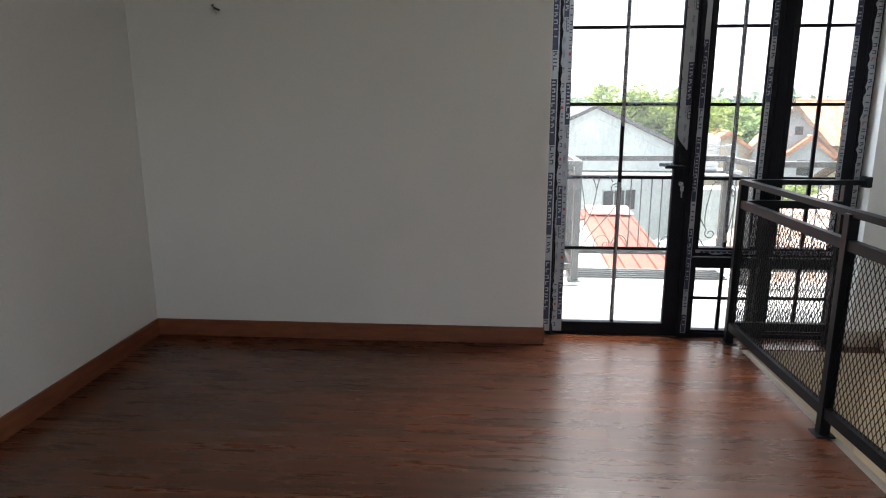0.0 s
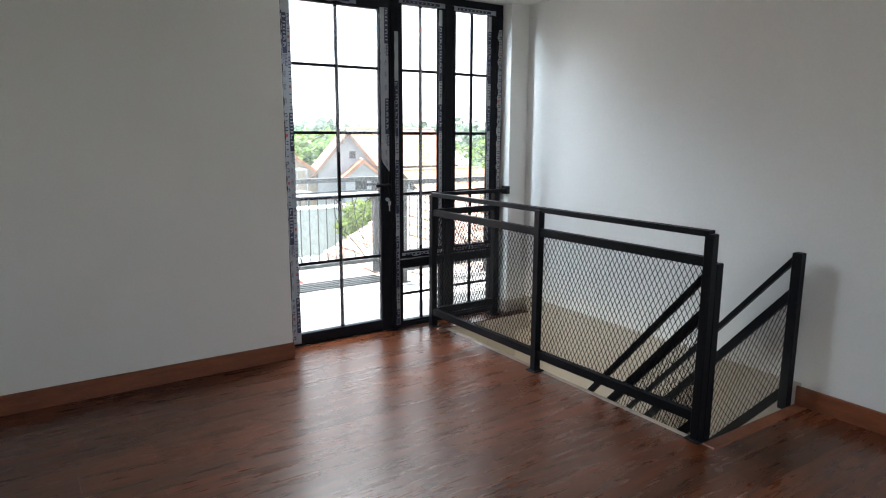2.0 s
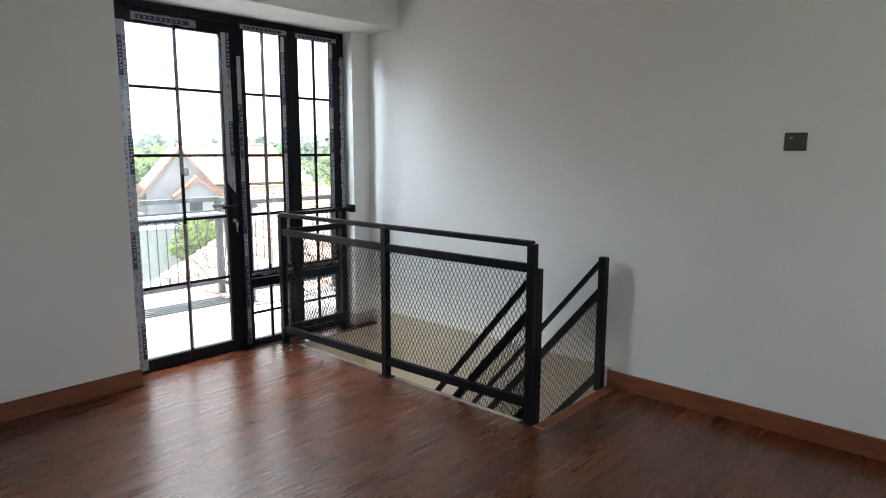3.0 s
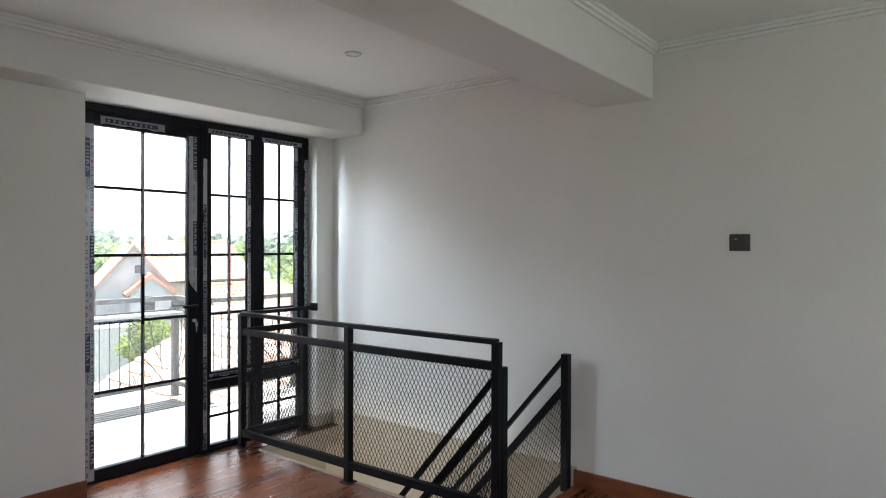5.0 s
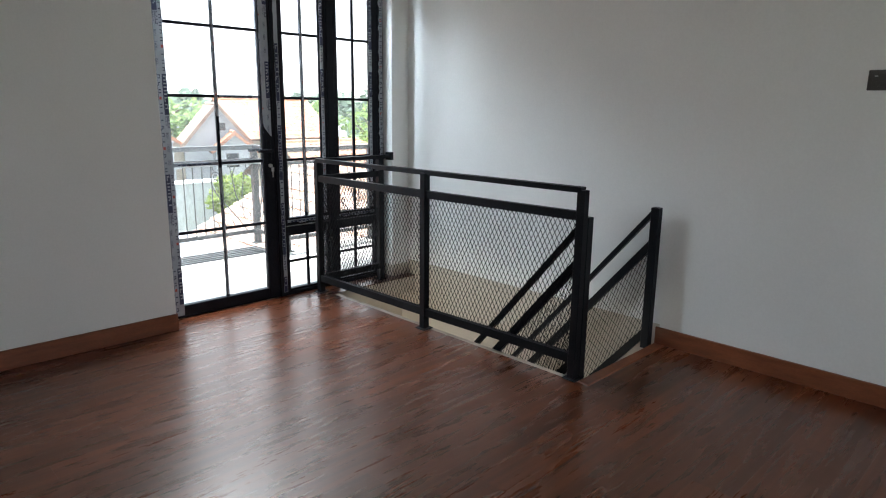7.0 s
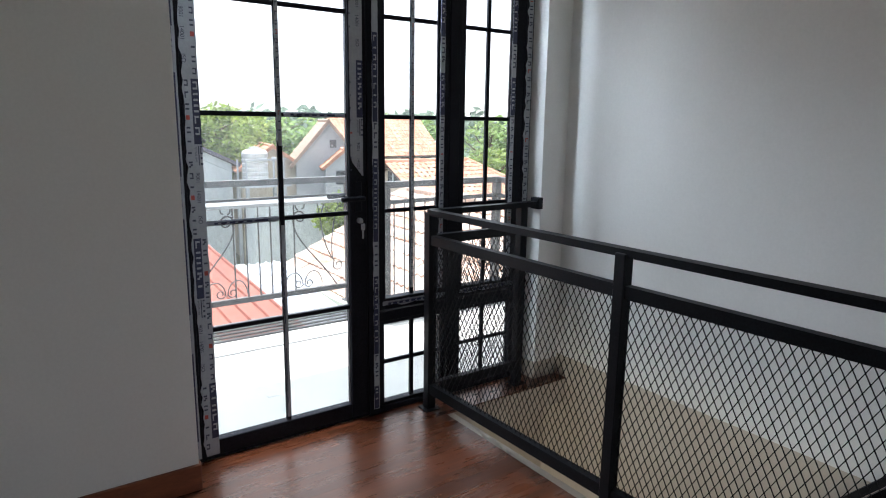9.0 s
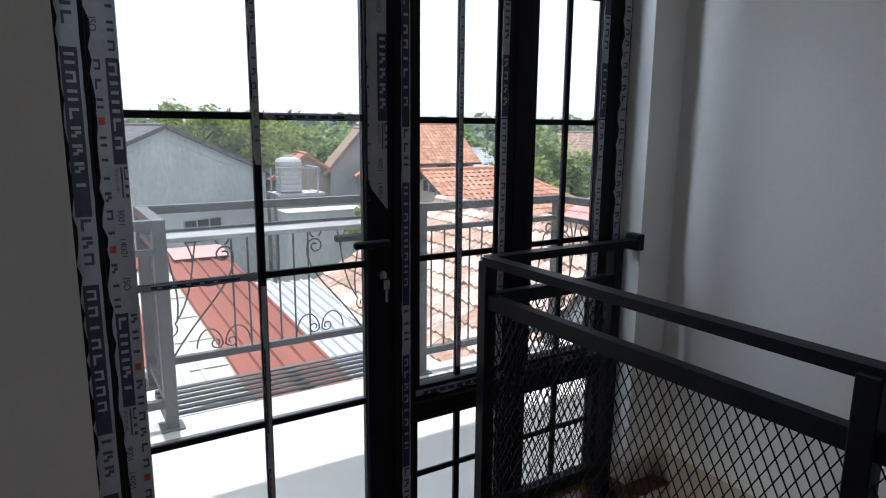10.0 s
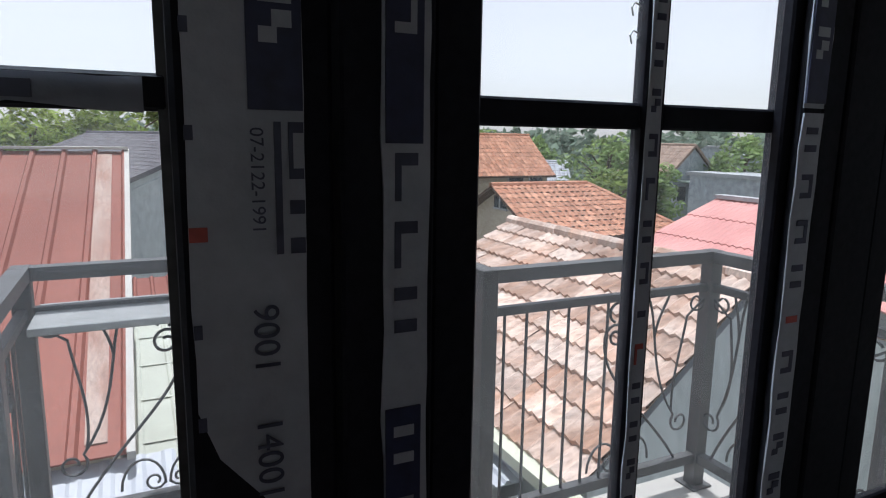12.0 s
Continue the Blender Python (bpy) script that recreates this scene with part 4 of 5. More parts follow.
def gable_house(label, at, turn, w, d, eave, apex, roof, wall, over=0.3, tw=0.24, tl=0.3, windows=()):
    """A house whose gable wall stands at local y = 0, its ridge running along +y. Heights above the ground."""
    ob = thing("house", label, "house", "neighbouring houses", at, turn)
    bm = bmesh.new()
    h = w / 2
    prof = [(-h, -DEEP), (h, -DEEP), (h, eave), (0, apex - 0.06), (-h, eave)]
    f = [bm.verts.new((x, 0, z)) for x, z in prof]
    b = [bm.verts.new((x, d, z)) for x, z in prof]
    bm.faces.new(f)
    bm.faces.new(b[::-1])
    for i in range(5):
        bm.faces.new((f[i], b[i], b[(i + 1) % 5], f[(i + 1) % 5]))
    part("wall", bm, wall, ob)
    k = (apex - eave) / h
    for s in (-1, 1):
        e = (s * (h + over), -over * 0.6, eave - k * over)
        e2 = (s * (h + over), d + over, eave - k * over)
        r, r2 = (0, -over * 0.6, apex), (0, d + over, apex)
        rf = part("roof", quad_slab(bmesh.new(), [e, e2, r2, r] if s > 0 else [e2, e, r, r2], 0.09), BROWNWOOD, ob, "timber roof slope")
        bm = tiled(bmesh.new(), tuple(Vector(e) + Vector((0, 0, 0.01))), tuple(Vector(e2) + Vector((0, 0, 0.01))), r2, r, tw, tl)
        part("roof_tiles", bm, roof, rf)
        tagged(rf.children[0], "rows of overlapping roof tiles", kind="stuff")
        part("verge", bar(bmesh.new(), Vector(e) + Vector((0, -0.03, -0.02)), Vector(r) + Vector((0, -0.03, -0.02)), 0.05, 0.16), roof, ob)
        if wall is BLUEWALL:
            part("string_course", bar(bmesh.new(), (s * h, -0.02, eave - 0.42), (0, -0.02, apex - 0.48), 0.04, 0.07), wall, ob)
    ridge_cap(ob, (0, -over * 0.6, apex + 0.01), (0, d + over, apex + 0.01), roof)
    for x0, z0, x1, z1 in windows:
        wd = part("window", boxes((x0, -0.03, z0, x1, 0.0, z1)), GREYWALL, ob)
        nx = max(1, int((x1 - x0) / 0.5))
        for i in range(nx):
            a = x0 + (x1 - x0) * i / nx
            part("pane", boxes((a + 0.05, -0.05, z0 + 0.05, a + (x1 - x0) / nx - 0.03, -0.031, z1 - 0.05)), DARKHOLE, wd)
    return ob


def hip_house(label, x0, y0, x1, y1, eave, ridge, hip0, hip1, roof, wall, tw=0.24, tl=0.3, turn=0.0, windows=()):
    """A house with its ridge along x; hip0, hip1: how far the ridge stops short at each end (0: a gable)."""
    ob = thing("house", label, "house", "neighbouring houses", (x0, y0, GZ), turn)
    w, d, o = x1 - x0, y1 - y0, 0.35
    e, r = eave - GZ, ridge - GZ
    bm = boxes((0, 0, -DEEP, w, d, e))
    if hip0 == 0:
        v = [bm.verts.new(p) for p in ((0, 0, e), (0, d, e), (0, d / 2, r - 0.1), (0.12, 0, e), (0.12, d, e), (0.12, d / 2, r - 0.1))]
        for q in ((0, 2, 1), (3, 4, 5), (0, 3, 5, 2), (1, 2, 5, 4)):
            bm.faces.new([v[i] for i in q])
    if hip1 == 0:
        v = [bm.verts.new(p) for p in ((w, 0, e), (w, d, e), (w, d / 2, r - 0.1), (w - 0.12, 0, e), (w - 0.12, d, e), (w - 0.12, d / 2, r - 0.1))]
        for q in ((0, 1, 2), (3, 5, 4), (0, 2, 5, 3), (1, 4, 5, 2)):
            bm.faces.new([v[i] for i in q])
    part("wall", bm, wall, ob)
    drop = (r - e) / (d / 2) * o
    c = [(-o, -o, e - drop), (w + o, -o, e - drop), (w + o, d + o, e - drop), (-o, d + o, e - drop)]
    ra, rb = (hip0 if hip0 else -o, d / 2, r), (w - hip1 if hip1 else w + o, d / 2, r)
    planes = [(c[0], c[1], rb, ra), (c[2], c[3], ra, rb)]
    if hip1:
        planes.append((c[1], c[2], rb, rb))
    if hip0:
        planes.append((c[3], c[0], ra, ra))
    for a, b, q, p in planes:
        pts = [a, b, q, p] if q != p else [a, b, q]
        rf = part("roof", quad_slab(bmesh.new(), pts, 0.08), BROWNWOOD, ob, "timber roof slope")
        up = Vector((0, 0, 0.012))
        t = part("roof_tiles", tiled(bmesh.new(), Vector(a) + up, Vector(b) + up, Vector(q) + up, Vector(p) + up, tw, tl), roof, rf)
        tagged(t, "rows of overlapping roof tiles", kind="stuff")
    ridge_cap(ob, ra, rb, roof)
    if hip1:
        ridge_cap(ob, rb, c[1], roof, 0.08)
        ridge_cap(ob, rb, c[2], roof, 0.08)
    if hip0:
        ridge_cap(ob, ra, c[0], roof, 0.08)
        ridge_cap(ob, ra, c[3], roof, 0.08)
    for a, z0, b, z1 in windows:
        wd = part("window", boxes((a, -0.03, z0 - GZ, b, 0.0, z1 - GZ)), GREYWALL, ob)
        part("pane", boxes((a + 0.06, -0.05, z0 - GZ + 0.06, b - 0.06, -0.031, z1 - GZ - 0.06)), DARKHOLE, wd)
    return ob


def ribbed(bm, a, b, c, d, pitch, rib_w=0.05, rib_h=0.035, thick=0.012):
    """Metal sheet a-b (eave) to d-c (ridge) with raised ribs running up the slope."""
    a, b, c, d = Vector(a), Vector(b), Vector(c), Vector(d)
    quad_slab(bm, [a, b, c, d], thick)
    n = max(2, round((b - a).length / pitch))
    nrm = (b - a).cross(d - a).normalized()
    if nrm.z < 0:
        nrm = -nrm
    for i in range(n + 1):
        p, q = a.lerp(b, i / n), d.lerp(c, i / n)
        s = (b - a).normalized() * (rib_w / 2)
        vs = [bm.verts.new(v) for v in (p - s * 1.5, p - s * 0.7 + nrm * rib_h, p + s * 0.7 + nrm * rib_h, p + s * 1.5,
                                        q - s * 1.5, q - s * 0.7 + nrm * rib_h, q + s * 0.7 + nrm * rib_h, q + s * 1.5)]
        for k in range(3):
            bm.faces.new((vs[k], vs[k + 1], vs[k + 5], vs[k + 4]))
        bm.faces.new(vs[:4])
    return bm


# red metal roof close by, with the lower roofs beside it
h1 = thing("neighbour_roof", "rust-red ribbed metal roof with a pale ridge flashing", "roof")
part("red_sheet", ribbed(bmesh.new(), (-6.5, 3.9, -0.56), (-0.26, 3.9, -0.56), (-0.20, 8.4, 1.22), (-6.5, 8.4, 1.22), 0.312), REDROOF, h1)
part("flashing", bar(bmesh.new(), (-6.5, 8.42, 1.26), (-0.16, 8.42, 1.26), 0.22, 0.03), TILEFLOOR, h1, "pale ridge flashing")
part("edge_trim", bar(bmesh.new(), (-0.235, 3.85, -0.56), (-0.175, 8.4, 1.22), 0.05, 0.07), TILEFLOOR, h1, "white metal edge trim")
part("worn_strip", quad_slab(bmesh.new(), [(-0.50, 4.0, -0.508), (-0.37, 4.0, -0.508), (-0.335, 8.3, 1.193), (-0.52, 8.3, 1.193)], 0.008), WORN, h1, "greyish worn strip beside the edge")
part("gutter_sheet", ribbed(bmesh.new(), (-6.5, 3.2, -0.88), (-0.02, 3.2, -0.88), (-0.02, 4.0, -0.64), (-6.5, 4.0, -0.64), 0.18, 0.06, 0.010), ZINC, h1, "bluish zinc sheet at the eave")
part("wall", boxes((-6.4, 4.2, GROUND, -0.36, 12.0, -0.62)), BEIGEWALL, h1)

h2 = thing("lower_roof", "low lean-to roof of pale green, red and grey sheets", "roof")
ya, yb, za, zb = 3.9, 10.6, -1.42, -0.86


def strip(x0, x1, mat, pitch, label, dz=0.0, reach=1.0):
    yc, zc = ya + (yb - ya) * reach, za + (zb - za) * reach
    part("roof_sheet", ribbed(bmesh.new(), (x0, ya, za + dz), (x1, ya, za + dz), (x1, yc, zc + dz), (x0, yc, zc + dz), pitch, 0.045, 0.012 if mat is GREENSHEET else 0.03), mat, h2, label)


strip(-0.20, 0.75, GREENSHEET, 0.32, "pale green translucent sheets")
strip(0.77, 1.80, REDROOF, 0.26, "rust-red ribbed sheets", 0.02)
strip(1.82, 2.75, ZINC, 0.16, "weathered pale grey sheets", -0.03, 0.66)
for k in range(7):
    y = ya + 0.8 + k * 0.85
    z = za + (zb - za) * (y - ya) / (yb - ya)
    part("lap_joint", bar(bmesh.new(), (-0.19, y, z + 0.012), (0.74, y, z + 0.012), 0.04, 0.004), GREENSHEET, h2)
part("roof_sheet", ribbed(bmesh.new(), (-0.2, 9.6, -0.905), (0.76, 9.6, -0.905), (0.76, 10.6, -0.815), (-0.2, 10.6, -0.815), 0.26, 0.045, 0.03), REDROOF, h2, "rust-red sheet at the head of the slope")
part("patch_sheet", quad_slab(bmesh.new(), [(0.9, 9.9, -0.84), (1.85, 9.9, -0.84), (1.85, 10.7, -0.77), (0.9, 10.7, -0.77)], 0.012), PINKROOF, h2, "pink patched sheet")
part("wall", boxes((-0.1, 4.2, GROUND, 2.7, 10.4, -1.52)), GREYWALL, h2)

# tiled roof close by, of overlapping pressed sheets
h3 = thing("neighbour_roof", "weathered pinkish roof of pressed tile sheets with dark stepped laps", "roof")
EX, RX, EZ, RZ = 2.80, 6.02, -1.20, -0.04
Y0, Y1, SLANT = 3.20, 8.40, 0.32     # both verges run back as the roof climbs
slope_len = math.hypot(RX - EX, RZ - EZ)
ang = math.degrees(math.atan2(RZ - EZ, RX - EX))
courses, cols = 10, 8
cl, cw = slope_len / courses, (Y1 - Y0) / cols
nseg = 16
sheets = []
for j in range(cols):
    bm = bmesh.new()
    grid = []
    for i in range(nseg + 1):
        v = cw * 1.01 * i / nseg
        wave = 0.022 * math.cos(v / cw * math.tau * 4)
        lean = SLANT * cl
        grid.append([bm.verts.new((-0.03, v, -0.016 + wave)), bm.verts.new((-0.03, v, 0.042 + wave)), bm.verts.new((cl, v + lean, 0.004 + wave))])
    for a, b in zip(grid, grid[1:]):
        bm.faces.new((a[0], a[1], b[1], b[0]))
        bm.faces.new((a[1], a[2], b[2], b[1]))
    sheets.append(mesh_of("roof_tile", bm, TILEPINK))
base = Matrix.Translation((EX, 0, EZ)) @ pose(0, 0, 0, 0, -ang, 0)
for i in range(courses):
    start = Y0 + SLANT * cl * i
    for j in range(cols):
        t = new("roof_tile", sheets[j])
        t.parent = h3
        t.matrix_basis = base @ pose(cl * i, start + cw * j, rng.uniform(-0.004, 0.006), rng.uniform(-0.4, 0.4), rng.uniform(-0.5, 0.5), 0)
YR, YF = Y0 + SLANT * slope_len, Y1 + SLANT * slope_len
part("roof_deck", quad_slab(bmesh.new(), [(EX, Y0 + 0.06, EZ - 0.03), (RX, YR + 0.06, RZ - 0.03), (RX, YF, RZ - 0.03), (EX, Y1, EZ - 0.03)], 0.025), BROWNWOOD, h3)
part("roof_deck", quad_slab(bmesh.new(), [(RX, YR, RZ - 0.03), (RX + 3.2, YR, EZ), (RX + 3.2, YF, EZ), (RX, YF, RZ - 0.03)], 0.06), TILEPINK, h3)
for k in range(14):
    y = YR + (YF - YR) * k / 14
    part("ridge_tile", tube(bmesh.new(), [(RX, y, RZ + 0.02), (RX, y + (YF - YR) / 14 + 0.03, RZ + 0.03)], 0.10, 8), TILEPINK, h3)
part("fascia", bar(bmesh.new(), (EX - 0.10, Y0 - 0.1, EZ - 0.05), (EX - 0.10, Y1, EZ - 0.05), 0.16, 0.10), FASCIA, h3, "pale greenish-cream gutter board")
bm = bmesh.new()
g = [(EX + 0.2, GROUND), (RX + 3.0, GROUND), (RX + 3.0, EZ - 0.1), (RX, RZ - 0.14), (EX + 0.2, EZ - 0.1)]
f = [bm.verts.new((x, Y0 + 0.10 + SLANT * min(x - EX, RX - EX), z)) for x, z in g]
b = [bm.verts.new((x, Y1 - 0.15 + SLANT * min(x - EX, RX - EX), z)) for x, z in g]
bm.faces.new(f)
bm.faces.new(b[::-1])
for i in range(5):
    bm.faces.new((f[i], b[i], b[(i + 1) % 5], f[(i + 1) % 5]))
part("wall", bm, BLUEWALL, h3, "bluish grey rendered wall")

# pink corrugated roof
h4 = thing("neighbour_roof", "faded pink corrugated roof with a rough ridge", "roof")


def corrugated(parent, x0, z0, x1, z1, y0, y1, mat, pitch=0.20, amp=0.02, laps=3):
    for k in range(laps):
        bm = bmesh.new()
        n = int((y1 - y0) / pitch) * 4
        s0, s1 = k / laps, (k + 1) / laps + 0.02
        rows = []
        for i in range(n + 1):
            y = y0 + (y1 - y0) * i / n
            w = amp * math.sin(i / 4 * math.tau)
            rows.append([bm.verts.new((x0 + (x1 - x0) * s, y, z0 + (z1 - z0) * s + w + o)) for s, o in ((s0, 0.03), (min(1, s1), 0.0), (s0, 0.0))])
        for a, b in zip(rows, rows[1:]):
            bm.faces.new((a[0], a[1], b[1], b[0]))
            bm.faces.new((a[2], a[0], b[0], b[2]))
        part("roof_sheet", bm, mat, parent)


corrugated(h4, 11.0, -1.32, 14.2, -0.05, 3.5, 12.1, PINKROOF)
part("ridge_cap", bar(bmesh.new(), (14.25, 3.5, 0.0), (14.25, 12.1, 0.0), 0.35, 0.10), GREYWALL, h4, "rough grey mortar ridge")
part("wall", boxes((11.3, 3.8, GROUND, 17.0, 11.8, -1.36)), GREYWALL, h4)

# houses further off
gable_house("blue-grey rendered house with a dark tiled gable roof", (3.28, 25.5, GZ), 24, 9.9, 13, 2.98, 4.95, TILEDARK, BLUEWALL,
            windows=((0.6, 0.15, 2.4, 1.15), (-2.5, 0.95, -1.95, 1.35)))
hip_house("two-storey house with a mottled orange clay-tiled hip roof", 14.6, 28.6, 20.1, 33.6, -0.2, 1.68, 0, 0, TILEORANGE, BEIGEWALL,
          windows=((3.0, -1.2, 4.0, -0.35), (4.3, -1.2, 5.2, -0.35)))
hip_house("low house with an orange clay-tiled roof and a small gable", 9.15, 13.0, 13.5, 17.2, -0.86, 0.17, 0, 1.4, TILEORANGE, BEIGEWALL, 0.2, 0.26)
gw = tagged(thing("gable_window", "two dark pointed panes in a cream gable", "window"), "")
part("frame", boxes((9.10, 14.72, -0.52, 9.145, 15.48, -0.47), (9.10, 15.07, -0.52, 9.145, 15.13, -0.1)), GREYWALL, gw)
for yy in (14.78, 15.16):
    part("pane", boxes((9.115, yy, -0.47, 9.145, yy + 0.27, -0.14)), DARKHOLE, gw)
gable_house("house with a steep weathered brown-tiled gable roof", (13.25, 28.6, GZ), -20, 3.4, 6, 2.9, 4.92, TILEBROWN, GREYWALL, windows=((0.0, 3.5, 0.42, 4.0),))
gable_house("small porch with a red-tiled roof before the steep gable", (13.35, 27.0, GZ), -20, 1.9, 1.4, 2.7, 3.5, TILEORANGE, GREYWALL, 0.2, windows=((-0.5, 1.7, 0.2, 2.5),))
gable_house("small house with an orange tiled roof behind the water tank", (10.7, 30.0, GZ), -10, 3.2, 4, 2.5, 3.6, TILEORANGE, BEIGEWALL)
hip_house("house with a green glazed tile roof", 22.0, 11.0, 30.0, 19.0, -2.0, 0.6, 3.6, 3.6, TILEGREEN, GREYWALL, 0.3, 0.34)
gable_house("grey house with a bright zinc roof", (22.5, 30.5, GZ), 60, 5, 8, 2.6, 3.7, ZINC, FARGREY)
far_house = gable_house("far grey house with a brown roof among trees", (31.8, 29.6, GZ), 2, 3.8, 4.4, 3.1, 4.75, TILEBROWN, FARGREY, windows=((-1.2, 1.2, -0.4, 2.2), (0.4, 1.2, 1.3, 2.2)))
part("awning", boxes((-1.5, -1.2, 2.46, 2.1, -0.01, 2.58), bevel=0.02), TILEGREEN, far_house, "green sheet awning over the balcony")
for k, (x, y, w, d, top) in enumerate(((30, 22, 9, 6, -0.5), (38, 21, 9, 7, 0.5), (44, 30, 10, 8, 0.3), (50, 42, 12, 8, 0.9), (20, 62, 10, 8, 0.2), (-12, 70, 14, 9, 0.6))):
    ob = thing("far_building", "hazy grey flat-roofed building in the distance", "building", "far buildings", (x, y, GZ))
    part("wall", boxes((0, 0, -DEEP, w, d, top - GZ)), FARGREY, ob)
    part("parapet", boxes((-0.15, -0.15, top - GZ, w + 0.15, d + 0.15, top - GZ + 0.2)), GREYWALL, ob)
    for i in range(int(w / 2.5)):
        part("window", boxes((0.8 + i * 2.5, -0.03, top - GZ - 1.8, 1.9 + i * 2.5, -0.002, top - GZ - 0.8)), DARKHOLE, ob)

shed = thing("outbuilding", "pale blue-grey rendered outbuilding with a flat roof", "building", at=(0, 0, GZ))
part("wall", boxes((7.4, 23.4, -DEEP, 10.95, 24.6, 1.47)), BLUEWALL, shed)
part("coping", boxes((7.35, 23.35, 1.47, 11.0, 24.65, 1.53), bevel=0.01), BLUEWALL, shed)

# water tanks
tk = thing("water_tank", "ribbed stainless-steel water tank on a concrete platform", "water tank", at=(8.35, 25.9, -1.40))
prof = [(0.40, 0.0), (0.50, 0.05)]
for k in range(6):
    z = 0.10 + k * 0.17
    prof += [(0.50, z), (0.475, z + 0.03), (0.475, z + 0.06), (0.50, z + 0.09)]
prof += [(0.50, 1.18), (0.44, 1.28), (0.20, 1.36), (0.20, 1.42), (0.0, 1.43)]
part("body", lathe(bmesh.new(), [(max(r * 1.15, 0.001), z * 1.15) for r, z in prof], n=28), TANKSTEEL, tk)
pf = thing("tank_platform", "pale concrete platform carrying the water tank", "platform", at=(8.35, 25.9, GZ))
part("slab", boxes((-0.75, -0.75, 1.98, 1.4, 0.75, 2.1)), GREYWALL, pf)
for x in (-0.65, 1.05):
    for y in (-0.65, 0.6):
        part("leg", boxes((x, y, -DEEP, x + 0.14, y + 0.14, 1.98)), GREYWALL, pf)
        part("upright", boxes((x + 0.03, y + 0.03, 2.1, x + 0.10, y + 0.10, 3.15)), GREYWALL, pf)
part("top_beam", boxes((-0.65, -0.65, 3.15, 1.19, -0.55, 3.23), (1.05, -0.55, 3.15, 1.15, 0.7, 3.23)), GREYWALL, pf)
ot = thing("plastic_tank", "faded orange plastic drum lying on a low roof", "tank", at=(9.0, 5.1, -1.55))
bm = lathe(bmesh.new(), [(0.18, -0.5), (0.27, -0.46), (0.28, -0.2), (0.265, -0.16), (0.28, -0.12), (0.28, 0.3), (0.27, 0.46), (0.18, 0.5)], n=20)
bmesh.ops.rotate(bm, cent=(0, 0, 0), matrix=Matrix.Rotation(radians(90), 3, "X"), verts=bm.verts)
part("body", bm, TANKORANGE, ot)
part("strap", boxes((-0.29, -0.16, -0.30, 0.29, -0.12, -0.27)), STEEL, ot)
part("cradle", boxes((-0.3, -0.4, GROUND + 1.55, 0.3, 0.4, -0.26)), GREYWALL, ot)

# ---- trees ----


def leaves(n, rx, ry, rz, cz, size, clumps, seed, long=1.0):
    """Single leaves gathered in clumps within an uneven crown."""
    r = random.Random(seed)
    centres = []
    while len(centres) < clumps:
        x, y, z = (r.uniform(-1, 1) for _ in range(3))
        q = x * x + y * y + z * z
        if 0.12 < q < 1:
            centres.append((x * rx, y * ry, cz + z * rz, r.uniform(0.22, 0.42)))
    verts, faces = [], []
    for i in range(n):
        x, y, z, cr = centres[i % clumps]
        k = min(rx, rz) * cr
        v = Vector((r.gauss(0, 1), r.gauss(0, 1), r.gauss(0, 0.8)))
        v = v.normalized() * k * (0.55 + 0.5 * r.random())
        o = Vector((x, y, z)) + v
        a = Vector((r.uniform(-1, 1), r.uniform(-1, 1), r.uniform(-0.7, 0.5))).normalized()
        b = a.cross(Vector((r.uniform(-1, 1), r.uniform(-1, 1), r.uniform(-1, 1)))).normalized()
        s = size * r.uniform(0.6, 1.3)
        m = len(verts)
        verts += [tuple(o - a * s * long), tuple(o + b * s * 0.45), tuple(o + a * s * long), tuple(o - b * s * 0.45)]
        faces.append((m, m + 1, m + 2, m + 3))
    return verts, faces


def tree(label, at, h, rx, rz, mat, n=1600, size=0.16, seed=1, clumps=40, long=1.0):
    ob = thing("tree", label, "tree", "trees", (at[0], at[1], GZ))
    bm = tube(bmesh.new(), [(0, 0, -DEEP), (0.05, 0.03, h * 0.35), (0.0, 0.05, h * 0.6), (0.08, 0, h * 0.85)], [0.16, 0.13, 0.09, 0.04], 8)
    r = random.Random(seed)
    for k in range(6):
        a = k * 1.05 + r.random()
        z = h * (0.4 + 0.06 * k)
        e = (math.cos(a) * rx * 0.6, math.sin(a) * rx * 0.6, z + rz * 0.5)
        tube(bm, [(0.03, 0.03, z), (e[0] * 0.5, e[1] * 0.5, z + rz * 0.3), e], [0.07, 0.05, 0.02], 6)
    part("trunk", bm, BARK, ob)
    v, f = leaves(n, rx, rx, rz, h - rz * 0.9, size, clumps, seed, long)
    me = bpy.data.meshes.new("crown")
    me.from_pydata(v, [], f)
    me.materials.append(mat)
    c = new("crown", me)
    c.parent = ob
    return ob


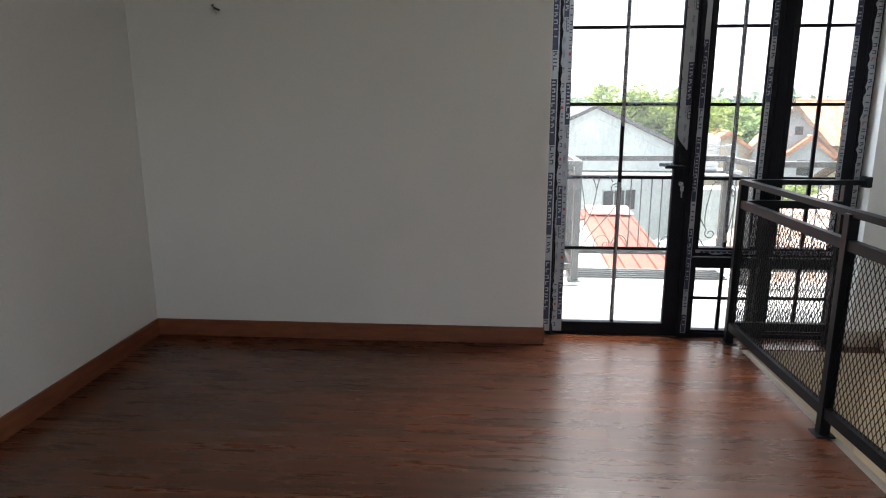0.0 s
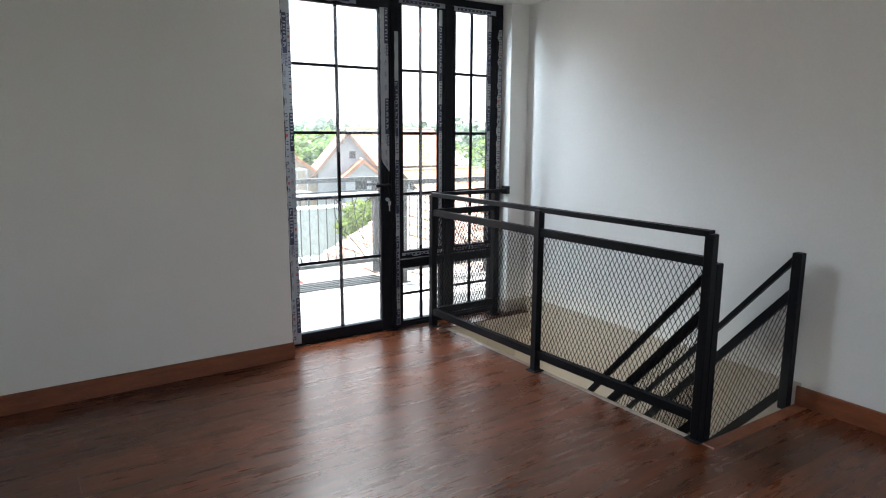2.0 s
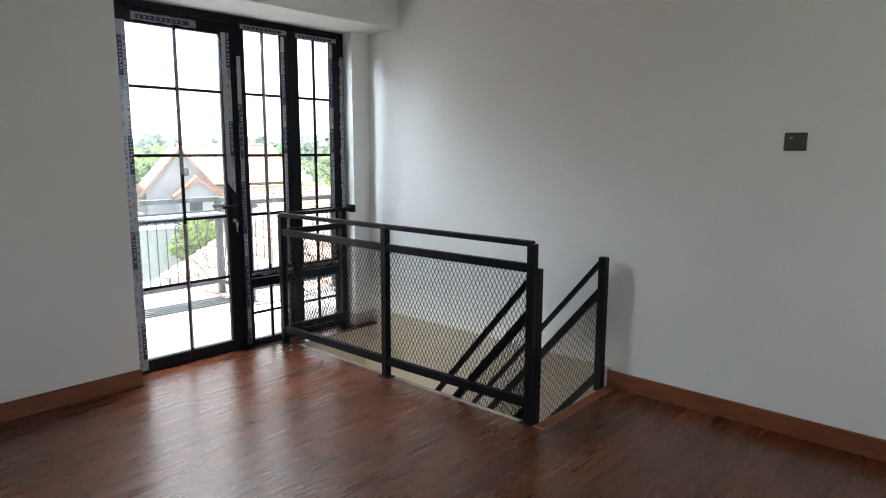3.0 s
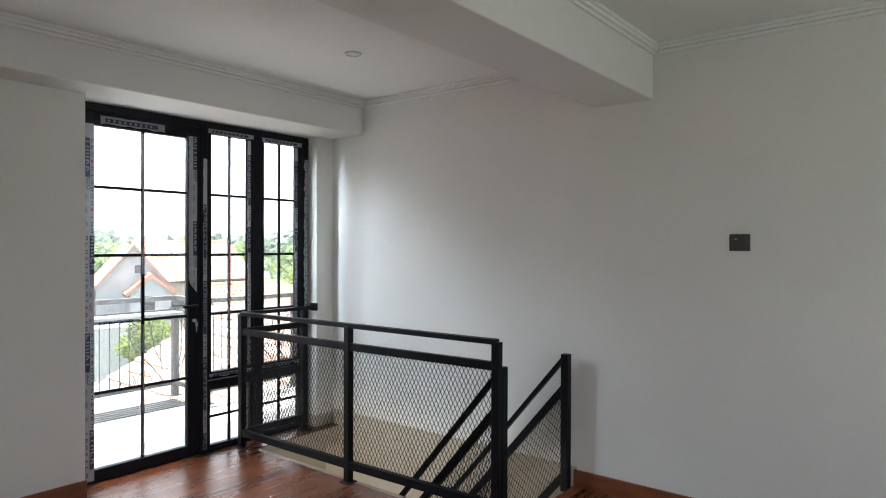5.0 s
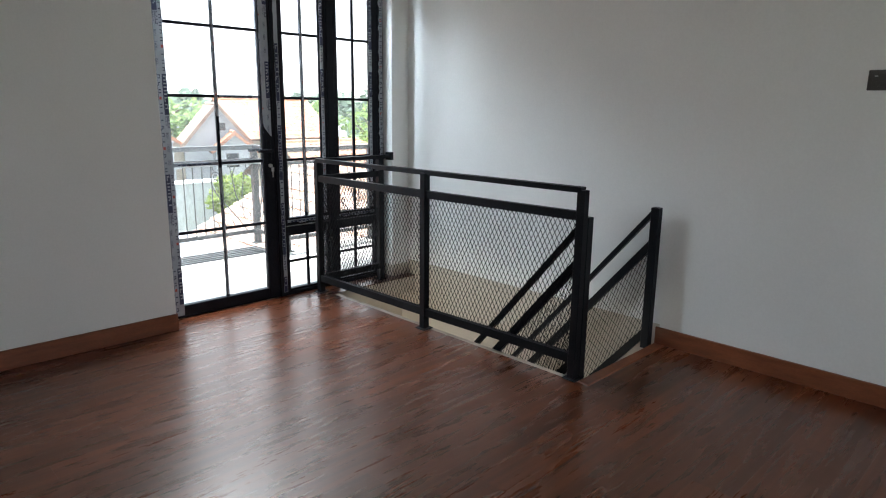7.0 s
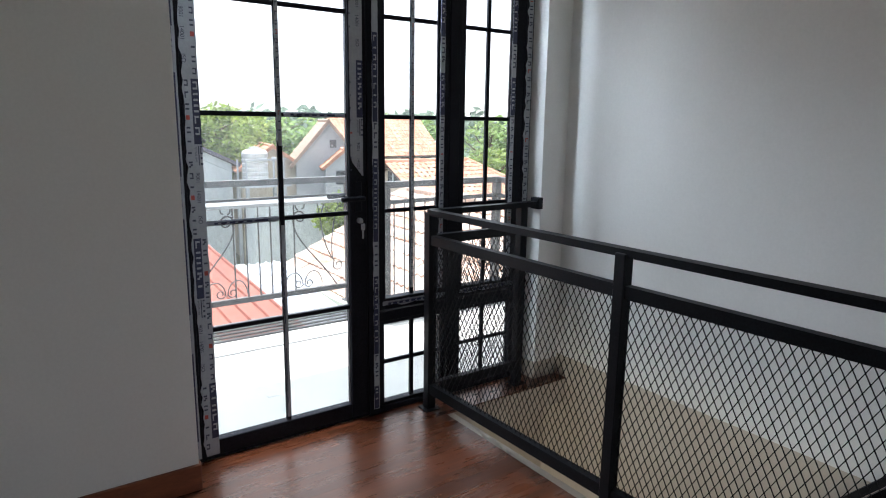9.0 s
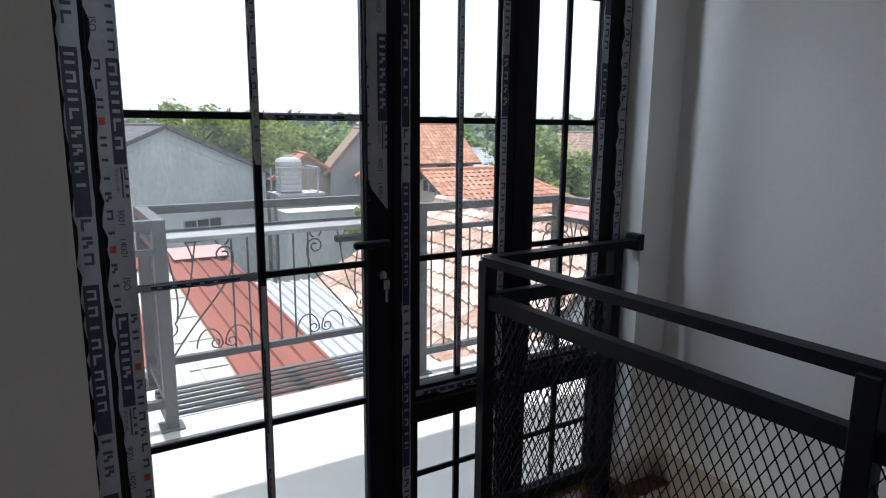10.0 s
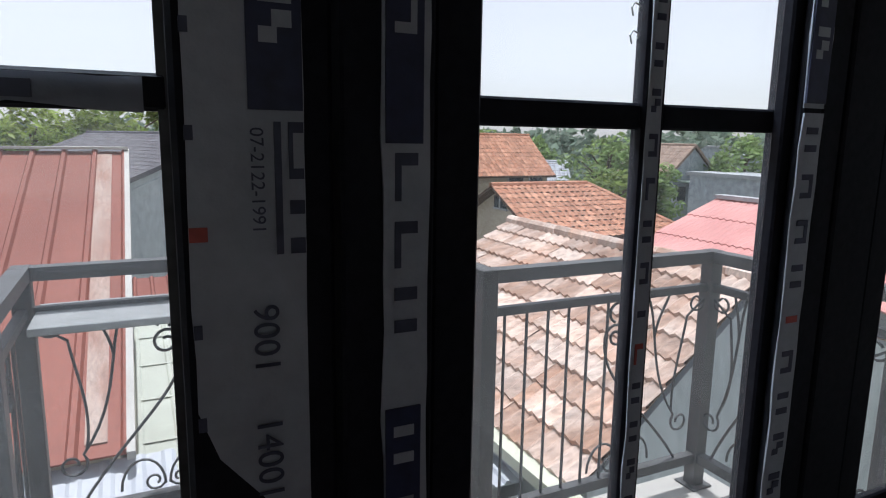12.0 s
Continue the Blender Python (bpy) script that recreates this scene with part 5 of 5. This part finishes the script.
TREES = ((-0.2, 41.0, 6.4, 3.6, 2.9, LEAFPALE, 5200, 0.24, 1), (-5.2, 42.0, 6.0, 3.2, 2.6, LEAFPALE, 3600, 0.24, 2),
         (-10.0, 40.0, 5.7, 3.2, 2.4, LEAF, 3000, 0.24, 3), (10.2, 38.0, 5.2, 3.6, 2.4, LEAFPALE, 4600, 0.22, 4), (8.6, 34.0, 5.4, 2.9, 2.4, LEAFPALE, 5600, 0.18, 5),
         (6.4, 34.5, 5.6, 2.6, 2.3, LEAFPALE, 5200, 0.18, 14), (13.5, 43.0, 4.9, 3.4, 2.2, LEAFPALE, 3400, 0.24, 15),
         (19.4, 22.9, 5.2, 2.0, 2.6, LEAF, 4200, 0.16, 6), (17.4, 20.3, 3.4, 1.6, 1.6, LEAFPALE, 2600, 0.15, 7), (21.6, 22.0, 3.7, 1.1, 1.5, LEAF, 2000, 0.15, 8),
         (34.0, 27.5, 5.2, 2.2, 2.4, LEAF, 2200, 0.2, 9), (16.0, 44.0, 5.2, 4.0, 2.2, LEAF, 2400, 0.28, 10), (25.0, 41.0, 5.1, 4.0, 2.2, LEAF, 2400, 0.28, 11),
         (9.9, 20.6, 1.95, 0.9, 0.85, LEAFPALE, 2400, 0.10, 12), (11.2, 21.6, 1.8, 0.8, 0.7, LEAFPALE, 1800, 0.09, 13))
for x, y, h, rx, rz, mt, n, sz, sd in TREES:
    tree("leafy green tree with an uneven crown" if h > 3 else "low bright green bush between the houses", (x, y), h, rx, rz, mt, n, sz, sd, 46, 1.2)

r = random.Random(77)
verts, faces = [], []
for k in range(260):
    d = r.uniform(58, 210)
    a = radians(r.uniform(-48, 72))
    cx, cy = d * math.sin(a), d * math.cos(a)
    rx = r.uniform(2.5, 5.5) * (1 + d / 250)
    rz = r.uniform(2.2, 3.4) * (1 + d / 400)
    v, f = leaves(190, rx, rx, rz, GZ + r.uniform(1.2, 2.6) + d * 0.006, 0.55 + d * 0.003, 9, k)
    m = len(verts)
    verts += [(p[0] + cx, p[1] + cy, p[2]) for p in v]
    faces += [tuple(i + m for i in q) for q in f]
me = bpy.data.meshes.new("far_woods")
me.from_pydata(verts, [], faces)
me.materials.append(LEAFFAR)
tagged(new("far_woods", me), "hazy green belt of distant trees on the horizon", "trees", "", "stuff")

# ---- floorboards ----
floor = tagged(new("floor"), "reddish-brown wood-look plank floor with a soft sheen", "floor", "", "structure")
PW, PL = 0.152, 0.914


def plank_mesh(length):
    return mesh_of("plank", box(bmesh.new(), 0.0001, 0.0001, -0.006, length - 0.0001, PW - 0.0001, 0.0, bevel=0.0002), PLANK)


cache = {}
bands = [(YW + 0.152, 0.038), (YW, 0.152)]
while bands[-1][0] > YB:
    bands.append((bands[-1][0] - PW, PW))
for i, (y0, wide) in enumerate(bands):
    xmax = SX if (y0 + wide > SY0 + 0.05 and y0 < SY1 - 0.02) else XR
    xmin = -0.862 if y0 > YW - 0.01 else XL
    x = xmin - (0.31 * i) % PL
    while x < xmax - 0.001:
        a, b = max(x, xmin), min(x + PL, xmax)
        if b - a > 0.02:
            key = round(b - a, 3)
            if key not in cache:
                cache[key] = plank_mesh(key)
            p = new("plank", cache[key])
            p.parent = floor
            p.location = (a, y0, 0)
            p.scale = (1, wide / PW, 1)
        x += PL
